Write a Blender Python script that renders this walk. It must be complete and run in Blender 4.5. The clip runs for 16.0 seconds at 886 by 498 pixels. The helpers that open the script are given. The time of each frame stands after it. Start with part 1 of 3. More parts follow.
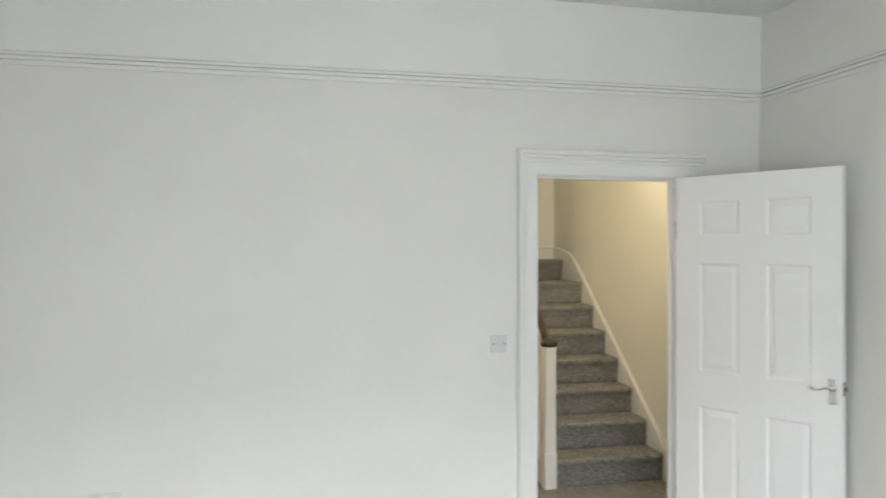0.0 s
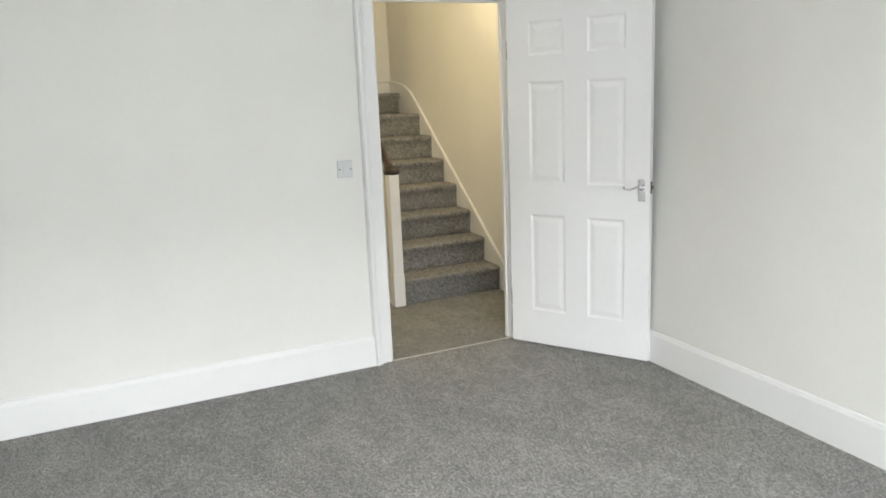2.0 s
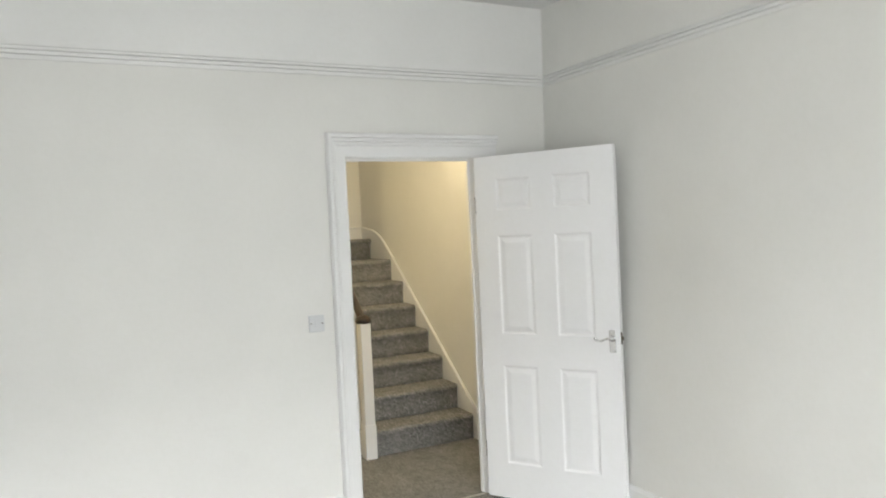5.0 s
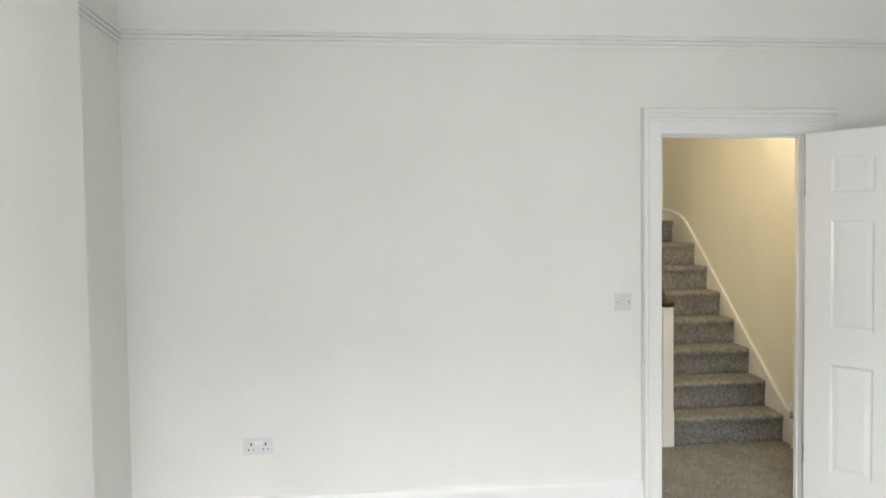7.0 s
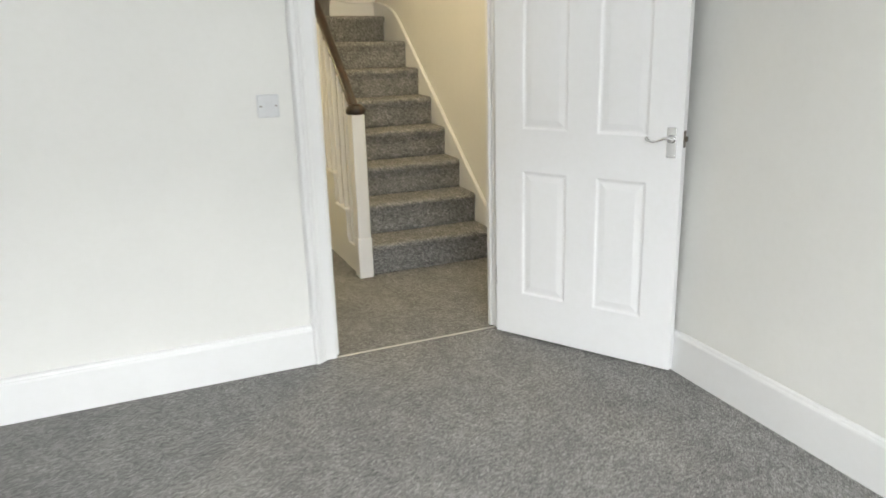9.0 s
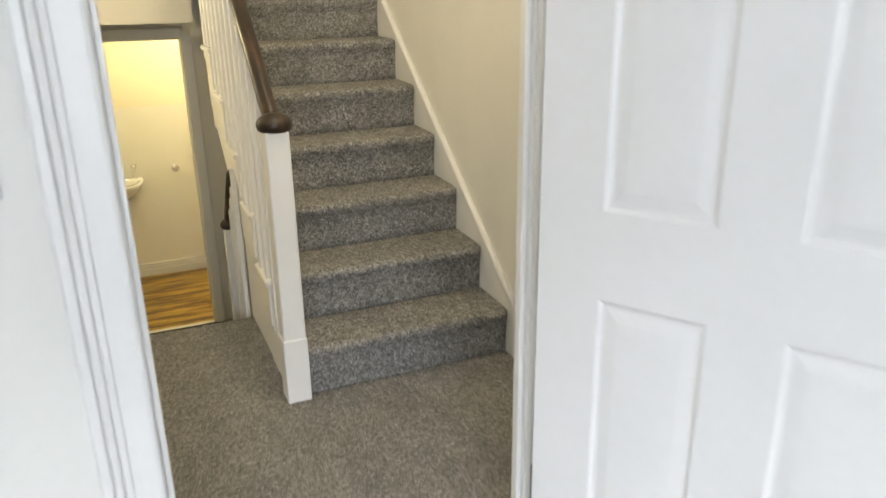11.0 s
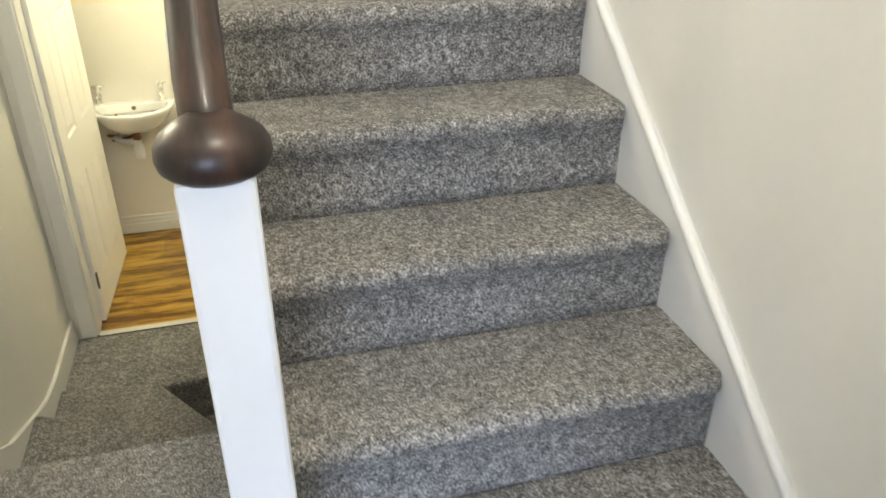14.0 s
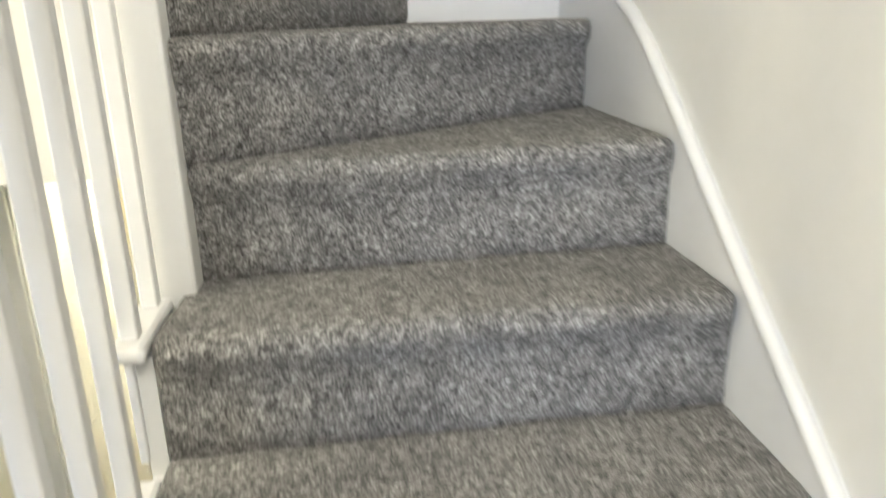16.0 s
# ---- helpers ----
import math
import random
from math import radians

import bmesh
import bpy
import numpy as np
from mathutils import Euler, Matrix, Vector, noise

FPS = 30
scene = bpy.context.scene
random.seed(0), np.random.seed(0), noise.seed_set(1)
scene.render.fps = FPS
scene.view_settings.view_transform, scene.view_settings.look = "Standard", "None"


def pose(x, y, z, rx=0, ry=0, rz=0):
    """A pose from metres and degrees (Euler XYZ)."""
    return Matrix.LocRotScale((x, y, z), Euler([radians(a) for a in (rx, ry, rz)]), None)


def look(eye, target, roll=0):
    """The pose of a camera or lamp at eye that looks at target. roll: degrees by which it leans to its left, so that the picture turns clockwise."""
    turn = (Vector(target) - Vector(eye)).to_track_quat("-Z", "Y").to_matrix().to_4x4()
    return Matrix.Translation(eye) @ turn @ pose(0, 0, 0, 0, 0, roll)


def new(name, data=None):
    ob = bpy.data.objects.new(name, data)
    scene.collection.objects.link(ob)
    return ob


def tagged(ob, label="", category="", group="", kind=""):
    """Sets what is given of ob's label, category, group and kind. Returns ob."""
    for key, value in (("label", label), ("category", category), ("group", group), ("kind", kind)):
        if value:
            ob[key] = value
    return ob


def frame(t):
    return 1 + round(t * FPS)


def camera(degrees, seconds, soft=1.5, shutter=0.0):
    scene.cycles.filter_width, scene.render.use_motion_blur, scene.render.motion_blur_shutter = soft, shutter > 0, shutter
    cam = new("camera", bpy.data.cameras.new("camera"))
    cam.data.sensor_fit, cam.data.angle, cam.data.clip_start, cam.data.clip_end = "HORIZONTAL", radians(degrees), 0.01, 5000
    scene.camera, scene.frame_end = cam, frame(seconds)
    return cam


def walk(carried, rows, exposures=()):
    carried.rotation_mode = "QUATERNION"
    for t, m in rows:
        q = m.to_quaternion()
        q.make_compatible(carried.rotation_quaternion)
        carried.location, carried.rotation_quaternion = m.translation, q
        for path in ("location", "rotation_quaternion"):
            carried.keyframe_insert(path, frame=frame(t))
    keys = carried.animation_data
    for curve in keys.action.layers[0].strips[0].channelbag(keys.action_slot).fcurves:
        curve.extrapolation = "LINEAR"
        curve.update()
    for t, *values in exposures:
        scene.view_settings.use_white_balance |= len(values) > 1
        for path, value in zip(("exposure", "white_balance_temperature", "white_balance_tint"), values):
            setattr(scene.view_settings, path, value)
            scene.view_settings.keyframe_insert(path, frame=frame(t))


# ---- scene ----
# camera: seconds, x, y, z, yaw, pitch, roll
cam = camera(61.35, 16.0, shutter=0.5)
ROWS = [
    (0.0, -1.352, -3.725, 1.606, -12.80, 0.12, -0.03),
    (0.5, -1.380, -3.734, 1.637, -18.87, -0.32, 0.85),
    (1.0, -1.489, -3.817, 1.624, -22.25, -3.15, 2.05),
    (1.5, -1.447, -3.837, 1.554, -23.73, -8.20, 2.42),
    (2.0, -1.441, -3.851, 1.492, -25.46, -11.70, 2.34),
    (2.5, -1.432, -3.871, 1.492, -26.91, -12.94, 2.42),
    (3.0, -1.409, -3.888, 1.494, -30.04, -12.65, 2.51),
    (3.2, -1.389, -3.854, 1.479, -31.64, -12.24, 2.49),
    (5.3, -1.471, -3.843, 1.612, -25.61, -0.32, 1.51),
    (5.5, -1.530, -3.809, 1.605, -21.55, -0.32, 1.44),
    (6.0, -1.590, -3.811, 1.624, -12.15, -0.38, 0.88),
    (6.5, -1.602, -3.816, 1.616, -7.55, -0.45, 0.54),
    (7.0, -1.572, -3.817, 1.578, -6.14, -2.39, 0.74),
    (7.5, -1.470, -3.767, 1.521, -7.46, -6.01, 2.81),
    (8.0, -1.210, -3.632, 1.443, -13.92, -10.43, 4.25),
    (8.5, -1.037, -3.397, 1.400, -20.15, -13.89, 4.39),
    (9.0, -0.768, -3.033, 1.382, -23.59, -16.14, 1.51),
    (9.5, -0.449, -2.682, 1.377, -23.22, -17.39, 2.79),
    (10.0, -0.288, -2.270, 1.377, -23.53, -17.97, 1.49),
    (10.2, -0.230, -2.073, 1.392, -24.34, -18.50, 0.76),
    (12.3, 0.301, -0.444, 1.285, -19.19, -21.11, -0.09),
    (12.5, 0.323, -0.365, 1.264, -18.05, -22.18, -0.70),
    (13.0, 0.360, -0.091, 1.261, -18.34, -24.86, -2.97),
    (13.5, 0.427, 0.164, 1.235, -19.65, -27.79, -2.90),
    (14.0, 0.500, 0.323, 1.230, -15.77, -27.67, 0.18),
    (14.2, 0.514, 0.367, 1.229, -15.55, -27.52, 0.65),
    (14.5, 0.546, 0.491, 1.261, -17.05, -26.33, 0.11),
    (14.8, 0.529, 0.654, 1.340, -20.22, -24.24, -1.36),
    (15.0, 0.572, 0.764, 1.386, -20.36, -23.91, -0.84),
    (15.2, 0.629, 0.844, 1.422, -18.78, -23.47, 0.26),
    (15.5, 0.715, 0.995, 1.479, -13.94, -22.17, 1.68),
    (15.8, 0.727, 1.147, 1.537, -10.62, -19.81, 1.28),
    (16.0, 0.752, 1.237, 1.545, -7.92, -17.54, 1.80),
]
walk(cam, [(t, pose(x, y, z, 90 + pitch, roll, yaw)) for t, x, y, z, yaw, pitch, roll in ROWS],
     exposures=[(0.0, 0.0, 6500, 10), (0.5, 0.10, 6500, 10), (3.0, 0.16, 6500, 10), (6.5, 0.12, 6640, 10), (9.0, 0.24, 6500, 10), (10.2, 0.24, 6640, 10), (12.3, 0.65, 5300, 14), (13.5, 0.80, 5200, 14), (14.5, 1.00, 5200, 14), (16.0, 0.96, 5000, 15)])

# ---------------------------------------------------------------- plan (metres)
ROOM_CEIL = 2.93
HALL_CEIL = 4.30
WALL_T = 0.05            # thin wall between room and hall
XR_ROOM = 1.264          # foot of the room's wall behind the open door
SKEW = 0.025             # its foot runs in towards the window, metres a metre
X_RAIL = 1.338           # the same wall at the picture rail
XL_ALCOVE = -2.74        # alcove's side wall
XL_BREAST = -2.45        # face of the chimney breast
Y_FRONT = -4.95          # window wall
DOOR_W, DOOR_H = 0.788, 2.0
XH_L, XH_R = -0.39, 1.327 # hall's side walls
RISE, GOING, Y1 = 0.1905, 0.232, 1.046
XS_L, XS_R = 0.477, 1.309
Y_BACK = 3.16            # wall behind the winders
WC_Z, WC_Y, WC_BACK = -0.793, 3.645, 4.79
LAND_EDGE = 1.818
HEADER_Y = 2.96

# ---------------------------------------------------------------- light
world = bpy.data.worlds.new("sky")
scene.world = world
world.use_nodes = True
wn = world.node_tree.nodes
sky = wn.new("ShaderNodeTexSky")
sky.sky_type = "NISHITA"
sky.sun_disc = False
sky.sun_elevation = radians(35)
sky.sun_rotation = radians(20)
wn["Background"].inputs["Strength"].default_value = 0.12
world.node_tree.links.new(sky.outputs["Color"], wn["Background"].inputs["Color"])


def lamp(name, kind, m, energy, color, **kw):
    data = bpy.data.lights.new(name, kind)
    data.energy, data.color = energy, color
    if "size" in kw:
        data.shape, data.size, data.size_y = "RECTANGLE", kw["size"], kw["size_y"]
    if "radius" in kw:
        data.shadow_soft_size = kw["radius"]
    if "angle" in kw:
        data.angle = kw["angle"]
    ob = new(name, data)
    ob.matrix_world = m
    return ob


# the sun stands beyond the back of the house; the window wall is in shade
lamp("sun", "SUN", look((0, 6, 8), (0, 0, 0)), 0.8, (1.0, 0.95, 0.88), angle=radians(12))
# daylight in the wide front window: the pale houses opposite and the low sky
WINS = [(-2.25, 0.15)]
WZ0, WZ1 = 0.80, 2.50
for x0, x1 in WINS:
    wx, wz = (x0 + x1) / 2, (WZ0 + WZ1) / 2
    lamp("window_daylight", "AREA", look((wx, Y_FRONT + 0.03, wz), (wx, 0.0, wz)), 66, (0.95, 0.98, 0.985), size=x1 - x0, size_y=WZ1 - WZ0)
# area lamp added outdoors, standing in for bright overcast sky above the roofs opposite; the window's head cuts its
# light off the upper walls
lamp("sky_stand_in_lamp", "AREA", look((-0.4, -15.0, 9.3), (-0.4, 0.0, 9.3)), 9300, (0.95, 0.98, 1.0), size=16.0, size_y=8.0)
lamp("hall_lamp_light", "POINT", pose(0.66, 0.66, 2.66), 37, (1.0, 0.82, 0.51), radius=0.07)
# fill lamp added out of view to brighten the lobby walls and lower steps
lamp("lobby_fill_light", "POINT", pose(-0.16, 2.12, 1.38), 9, (1.0, 0.80, 0.43), radius=0.06)
lamp("wc_lamp_light", "POINT", pose(0.62, 4.22, 1.42), 21, (1.0, 0.82, 0.42), radius=0.07)


# ---------------------------------------------------------------- materials
def material(name, color, rough=0.5, metal=0.0, **kw):
    m = bpy.data.materials.new(name)
    m.use_nodes = True
    b = m.node_tree.nodes["Principled BSDF"]
    b.inputs["Base Color"].default_value = (*color, 1)
    b.inputs["Roughness"].default_value = rough
    b.inputs["Metallic"].default_value = metal
    for k, v in kw.items():
        b.inputs[k.replace("_", " ")].default_value = v
    return m


def noise_node(m, scale, detail=3.0, stretch=(1, 1, 1), rough=0.55):
    n, l = m.node_tree.nodes, m.node_tree.links
    tc, mp, tx = n.new("ShaderNodeTexCoord"), n.new("ShaderNodeMapping"), n.new("ShaderNodeTexNoise")
    mp.inputs["Scale"].default_value = stretch
    tx.inputs["Scale"].default_value, tx.inputs["Detail"].default_value, tx.inputs["Roughness"].default_value = scale, detail, rough
    l.new(tc.outputs["Object"], mp.inputs["Vector"])
    l.new(mp.outputs["Vector"], tx.inputs["Vector"])
    return tx.outputs["Fac"]


def ramp(m, fac, stops):
    r = m.node_tree.nodes.new("ShaderNodeValToRGB")
    while len(r.color_ramp.elements) < len(stops):
        r.color_ramp.elements.new(0.5)
    for e, (p, c) in zip(r.color_ramp.elements, stops):
        e.position, e.color = p, (*c, 1)
    m.node_tree.links.new(fac, r.inputs["Fac"])
    return r.outputs["Color"]


def mix(m, a, b, fac, mode="MIX"):
    x = m.node_tree.nodes.new("ShaderNodeMix")
    x.data_type, x.blend_type = "RGBA", mode
    l = m.node_tree.links
    if isinstance(fac, (int, float)):
        x.inputs[0].default_value = fac
    else:
        l.new(fac, x.inputs[0])
    l.new(a, x.inputs[6])
    l.new(b, x.inputs[7])
    return x.outputs[2]


def bump(m, height, strength, distance):
    b = m.node_tree.nodes.new("ShaderNodeBump")
    b.inputs["Strength"].default_value, b.inputs["Distance"].default_value = strength, distance
    l = m.node_tree.links
    l.new(height, b.inputs["Height"])
    l.new(b.outputs["Normal"], m.node_tree.nodes["Principled BSDF"].inputs["Normal"])


def base(m, color):
    m.node_tree.links.new(color, m.node_tree.nodes["Principled BSDF"].inputs["Base Color"])


def paint(name, color, rough, dirt=0.04, grain=260, strength=0.12, distance=0.001):
    m = material(name, color, rough)
    lo = tuple(c * (1 - dirt) for c in color)
    big = ramp(m, noise_node(m, 1.7, 4), [(0.35, lo), (0.65, color)])
    small = ramp(m, noise_node(m, 38, 3), [(0.3, (0.985, 0.985, 0.98)), (0.6, (1, 1, 1))])
    base(m, mix(m, big, small, 1.0, "MULTIPLY"))
    bump(m, noise_node(m, grain, 2), strength, distance)
    return m


def carpet_material():
    m = material("carpet", (0.2, 0.2, 0.2), 1.0, Sheen_Weight=0.06, Sheen_Roughness=0.6, Specular_IOR_Level=0.1)
    pile = (1, 0.9, 0.85)
    fleck = noise_node(m, 250, 2.5, pile, 0.7)
    tuft = ramp(m, fleck, [(0.34, (0.070, 0.0685, 0.066)), (0.46, (0.194, 0.1905, 0.184)), (0.56, (0.325, 0.319, 0.309)), (0.69, (0.53, 0.52, 0.504))])
    clump = ramp(m, noise_node(m, 78, 4.5, pile, 0.82), [(0.38, (0.46, 0.46, 0.46)), (0.50, (0.88, 0.878, 0.876)), (0.62, (1.36, 1.355, 1.345))])
    brushed = ramp(m, noise_node(m, 5.0, 5, (1, 0.6, 1), 0.65), [(0.36, (0.86, 0.86, 0.865)), (0.64, (1.09, 1.085, 1.08))])
    patch = ramp(m, noise_node(m, 24, 3, (1, 0.8, 0.9), 0.6), [(0.38, (0.88, 0.88, 0.882)), (0.62, (1.11, 1.108, 1.105))])
    base(m, mix(m, mix(m, mix(m, tuft, clump, 1.0, "MULTIPLY"), patch, 1.0, "MULTIPLY"), brushed, 1.0, "MULTIPLY"))
    bump(m, noise_node(m, 180, 3, pile, 0.75), 0.8, 0.005)
    return m


def wood_material(name, dark, mid, light, rough, stretch, coat=0.0, varied=False):
    m = material(name, mid, rough, Coat_Weight=coat, Coat_Roughness=0.12)
    grain = ramp(m, noise_node(m, 6, 6, stretch, 0.6), [(0.40, dark), (0.51, mid), (0.64, light)])
    fine = ramp(m, noise_node(m, 60, 3, stretch), [(0.35, (0.8, 0.78, 0.76)), (0.6, (1, 1, 1))])
    col = mix(m, grain, fine, 1.0, "MULTIPLY")
    if varied:
        info = m.node_tree.nodes.new("ShaderNodeObjectInfo")
        tone = ramp(m, info.outputs["Random"], [(0.0, (0.78, 0.74, 0.7)), (1.0, (1.1, 1.05, 1.0))])
        col = mix(m, col, tone, 1.0, "MULTIPLY")
    base(m, col)
    bump(m, noise_node(m, 80, 2, stretch), 0.08, 0.001)
    return m


WALL = paint("matt_wall_paint", (0.75, 0.745, 0.715), 0.75)
FRIEZE = paint("frieze_paint", (0.79, 0.79, 0.775), 0.75)
CEIL = paint("ceiling_paint", (0.80, 0.80, 0.79), 0.85, 0.05)
HALL = paint("hall_wall_paint", (0.745, 0.735, 0.70), 0.7)
TRIM = paint("satin_white_paint", (0.775, 0.775, 0.77), 0.35, 0.03, 90, 0.06)
DOORP = paint("door_paint", (0.83, 0.83, 0.835), 0.42, 0.02, 120, 0.10)
RADP = paint("radiator_enamel", (0.84, 0.84, 0.83), 0.28, 0.02, 60, 0.02)
CARPET = carpet_material()
MAHOG = wood_material("dark_stained_wood", (0.011, 0.006, 0.004), (0.024, 0.011, 0.0065), (0.050, 0.022, 0.012), 0.38, (6, 1, 1), 0.06)
LAMIN = wood_material("laminate", (0.13, 0.055, 0.005), (0.41, 0.255, 0.022), (0.62, 0.43, 0.070), 0.30, (0.40, 2.6, 1), 0.2, True)
CHROME = material("chrome", (0.86, 0.86, 0.87), 0.17, 1.0)
BRASS = material("brushed_brass_strip", (0.62, 0.61, 0.58), 0.5, 1.0)
STEEL = material("dark_hinge_steel", (0.18, 0.16, 0.13), 0.4, 1.0)
PLASTIC = material("white_moulded_plastic", (0.80, 0.80, 0.80), 0.28)
GREYPL = material("grey_switch_plastic", (0.60, 0.61, 0.615), 0.35)
SOCKET = material("pale_grey_socket_plastic", (0.66, 0.66, 0.67), 0.3)
SLOT = material("grey_vent_slot", (0.42, 0.42, 0.42), 0.6)
BLACK = material("black_recess", (0.012, 0.012, 0.012), 0.6)
CERAMIC = material("glazed_ceramic", (0.87, 0.87, 0.86), 0.08, Coat_Weight=0.5)
COPPER = material("tarnished_copper", (0.30, 0.16, 0.09), 0.35, 1.0)
CREAM = paint("cream_wall_paint", (0.82, 0.775, 0.62), 0.7)
SPLASH = material("gloss_wall_panel", (0.84, 0.82, 0.76), 0.22)
GLASS = material("window_glass", (1, 1, 1), 0.0, Transmission_Weight=1.0, IOR=1.45)
LAWN = paint("ground_outside", (0.10, 0.11, 0.08), 0.95, 0.4, 30, 0.3, 0.02)


# ---------------------------------------------------------------- mesh helpers
def finish(name, bm, mat, parent=None, smooth=False, bevel=0.0, segments=2):
    bmesh.ops.recalc_face_normals(bm, faces=bm.faces)
    me = bpy.data.meshes.new(name)
    bm.to_mesh(me)
    bm.free()
    if mat:
        me.materials.append(mat)
    ob = new(name, me)
    if smooth:
        for p in me.polygons:
            p.use_smooth = True
    if bevel:
        mod = ob.modifiers.new("bevel", "BEVEL")
        mod.width, mod.segments, mod.limit_method, mod.angle_limit = bevel, segments, "ANGLE", radians(35)
        mod.harden_normals = False
    if parent:
        ob.parent = parent
    return ob


def add_box(bm, x0, x1, y0, y1, z0, z1):
    v = [bm.verts.new((x, y, z)) for z in (z0, z1) for y in (y0, y1) for x in (x0, x1)]
    for f in ((0, 2, 3, 1), (4, 5, 7, 6), (0, 1, 5, 4), (2, 6, 7, 3), (0, 4, 6, 2), (1, 3, 7, 5)):
        bm.faces.new([v[i] for i in f])
    return v


def boxes(name, spans, mat, parent=None, bevel=0.0):
    bm = bmesh.new()
    for s in spans:
        add_box(bm, *s)
    return finish(name, bm, mat, parent, bevel=bevel)


def add_prism(bm, poly, place):
    """A polygon carried from place(u, v, 0) to place(u, v, 1)."""
    a = [bm.verts.new(place(u, v, 0)) for u, v in poly]
    b = [bm.verts.new(place(u, v, 1)) for u, v in poly]
    bm.faces.new(a)
    bm.faces.new(b[::-1])
    n = len(poly)
    for i in range(n):
        bm.faces.new((a[i], a[(i + 1) % n], b[(i + 1) % n], b[i]))


def add_strip(bm, profile, path):
    """Sweeps a profile of (out, up) along a level path of (x, y, outx, outy, z) with mitred corners given by the out vectors."""
    rings = []
    for x, y, ox, oy, z in path:
        rings.append([bm.verts.new((x + ox * u, y + oy * u, z + v)) for u, v in profile])
    n = len(profile)
    for r, s in zip(rings, rings[1:]):
        for i in range(n):
            bm.faces.new((r[i], r[(i + 1) % n], s[(i + 1) % n], s[i]))
    bm.faces.new(rings[0])
    bm.faces.new(rings[-1][::-1])


def add_tube(bm, pts, radius, sides=12, caps=True):
    pts = [Vector(p) for p in pts]
    rings = []
    ref = Vector((0, 0, 1))
    for i, p in enumerate(pts):
        d = (pts[min(i + 1, len(pts) - 1)] - pts[max(i - 1, 0)]).normalized()
        r = ref if abs(d.dot(ref)) < 0.95 else Vector((1, 0, 0))
        a = d.cross(r).normalized()
        b = a.cross(d).normalized()
        rad = radius[i] if isinstance(radius, (list, tuple)) else radius
        rings.append([bm.verts.new(p + rad * (math.cos(w) * a + math.sin(w) * b)) for w in [2 * math.pi * k / sides for k in range(sides)]])
    for r, s in zip(rings, rings[1:]):
        for k in range(sides):
            bm.faces.new((r[k], r[(k + 1) % sides], s[(k + 1) % sides], s[k]))
    if caps:
        bm.faces.new(rings[0][::-1])
        bm.faces.new(rings[-1])


def add_lathe(bm, profile, centre, sides=24, squash=(1, 1)):
    """Turns a profile of (radius, height) round the upright through centre."""
    cx, cy, cz = centre
    rings = [[bm.verts.new((cx + squash[0] * r * math.cos(2 * math.pi * k / sides), cy + squash[1] * r * math.sin(2 * math.pi * k / sides), cz + h)) for k in range(sides)]
             for r, h in profile]
    for r, s in zip(rings, rings[1:]):
        for k in range(sides):
            bm.faces.new((r[k], r[(k + 1) % sides], s[(k + 1) % sides], s[k]))
    bm.faces.new(rings[0][::-1])
    bm.faces.new(rings[-1])


def group_at(name, x, y, z):
    ob = new(name)
    ob.empty_display_size = 0.1
    ob.location = (x, y, z)
    return ob


def under(parent, ob):
    """Hangs a part built in world coordinates under its thing."""
    ob.parent = parent
    ob.matrix_parent_inverse = Matrix.Translation(parent.location).inverted()
    return ob


def setting(ob, label, category=""):
    return tagged(ob, label, category, kind="structure")


# ---------------------------------------------------------------- shell of the room
T = WALL_T
setting(boxes("floor", [(XL_ALCOVE - 0.2, XR_ROOM + 0.16, Y_FRONT - 0.1, 0.03, -0.25, 0.0)], CARPET), "dark grey twist-pile fitted carpet of the room", "floor")
# wall with the door, room paint to the room and hall paint behind
setting(boxes("wall_north", [(XL_ALCOVE - 0.2, -0.03, 0, 0.024, 0, ROOM_CEIL), (DOOR_W + 0.03, 1.55, 0, 0.024, 0, ROOM_CEIL), (-0.03, DOOR_W + 0.03, 0, 0.024, DOOR_H + 0.03, ROOM_CEIL)], WALL),
        "off-white painted plaster wall with the doorway", "wall")
setting(boxes("wall_hall_south", [(XH_L - 0.2, -0.03, 0.0245, T, -0.25, HALL_CEIL), (DOOR_W + 0.03, 1.45, 0.0245, T, -0.25, HALL_CEIL), (-0.03, DOOR_W + 0.03, 0.0245, T, DOOR_H + 0.03, HALL_CEIL)], HALL),
        "cream painted hall side of the doorway wall", "wall")


def foot(y):
    return XR_ROOM + SKEW * y


def room_right_wall():
    """The old wall is out of true: its foot runs in towards the window."""
    bm = bmesh.new()
    ys = [0.0, -1.0, -2.0, -3.0, -4.0, Y_FRONT - 0.1]
    rings = [[bm.verts.new(p) for p in ((foot(y), y, 0), (1.62, y, 0), (1.62, y, ROOM_CEIL), (X_RAIL + 0.012, y, ROOM_CEIL), (X_RAIL, y, 2.477))] for y in ys]
    for r, s in zip(rings, rings[1:]):
        for i in range(5):
            bm.faces.new((r[i], r[(i + 1) % 5], s[(i + 1) % 5], s[i]))
    bm.faces.new(rings[0])
    bm.faces.new(rings[-1][::-1])
    return finish("wall_east", bm, WALL)


setting(room_right_wall(), "off-white painted plaster wall beside the open door", "wall")
setting(boxes("wall_west", [(XL_ALCOVE - 0.15, XL_ALCOVE, Y_FRONT - 0.1, 0, 0, ROOM_CEIL)], WALL), "off-white painted alcove wall", "wall")
setting(boxes("chimney_breast", [(XL_ALCOVE, XL_BREAST, -2.85, -1.32, 0, ROOM_CEIL)], WALL, bevel=0.006), "off-white painted projecting chimney breast", "wall")
setting(boxes("ceiling", [(XL_ALCOVE - 0.2, XR_ROOM + 0.25, Y_FRONT - 0.1, 0.0, ROOM_CEIL, ROOM_CEIL + 0.12)], CEIL), "white painted plaster ceiling of the room", "ceiling")
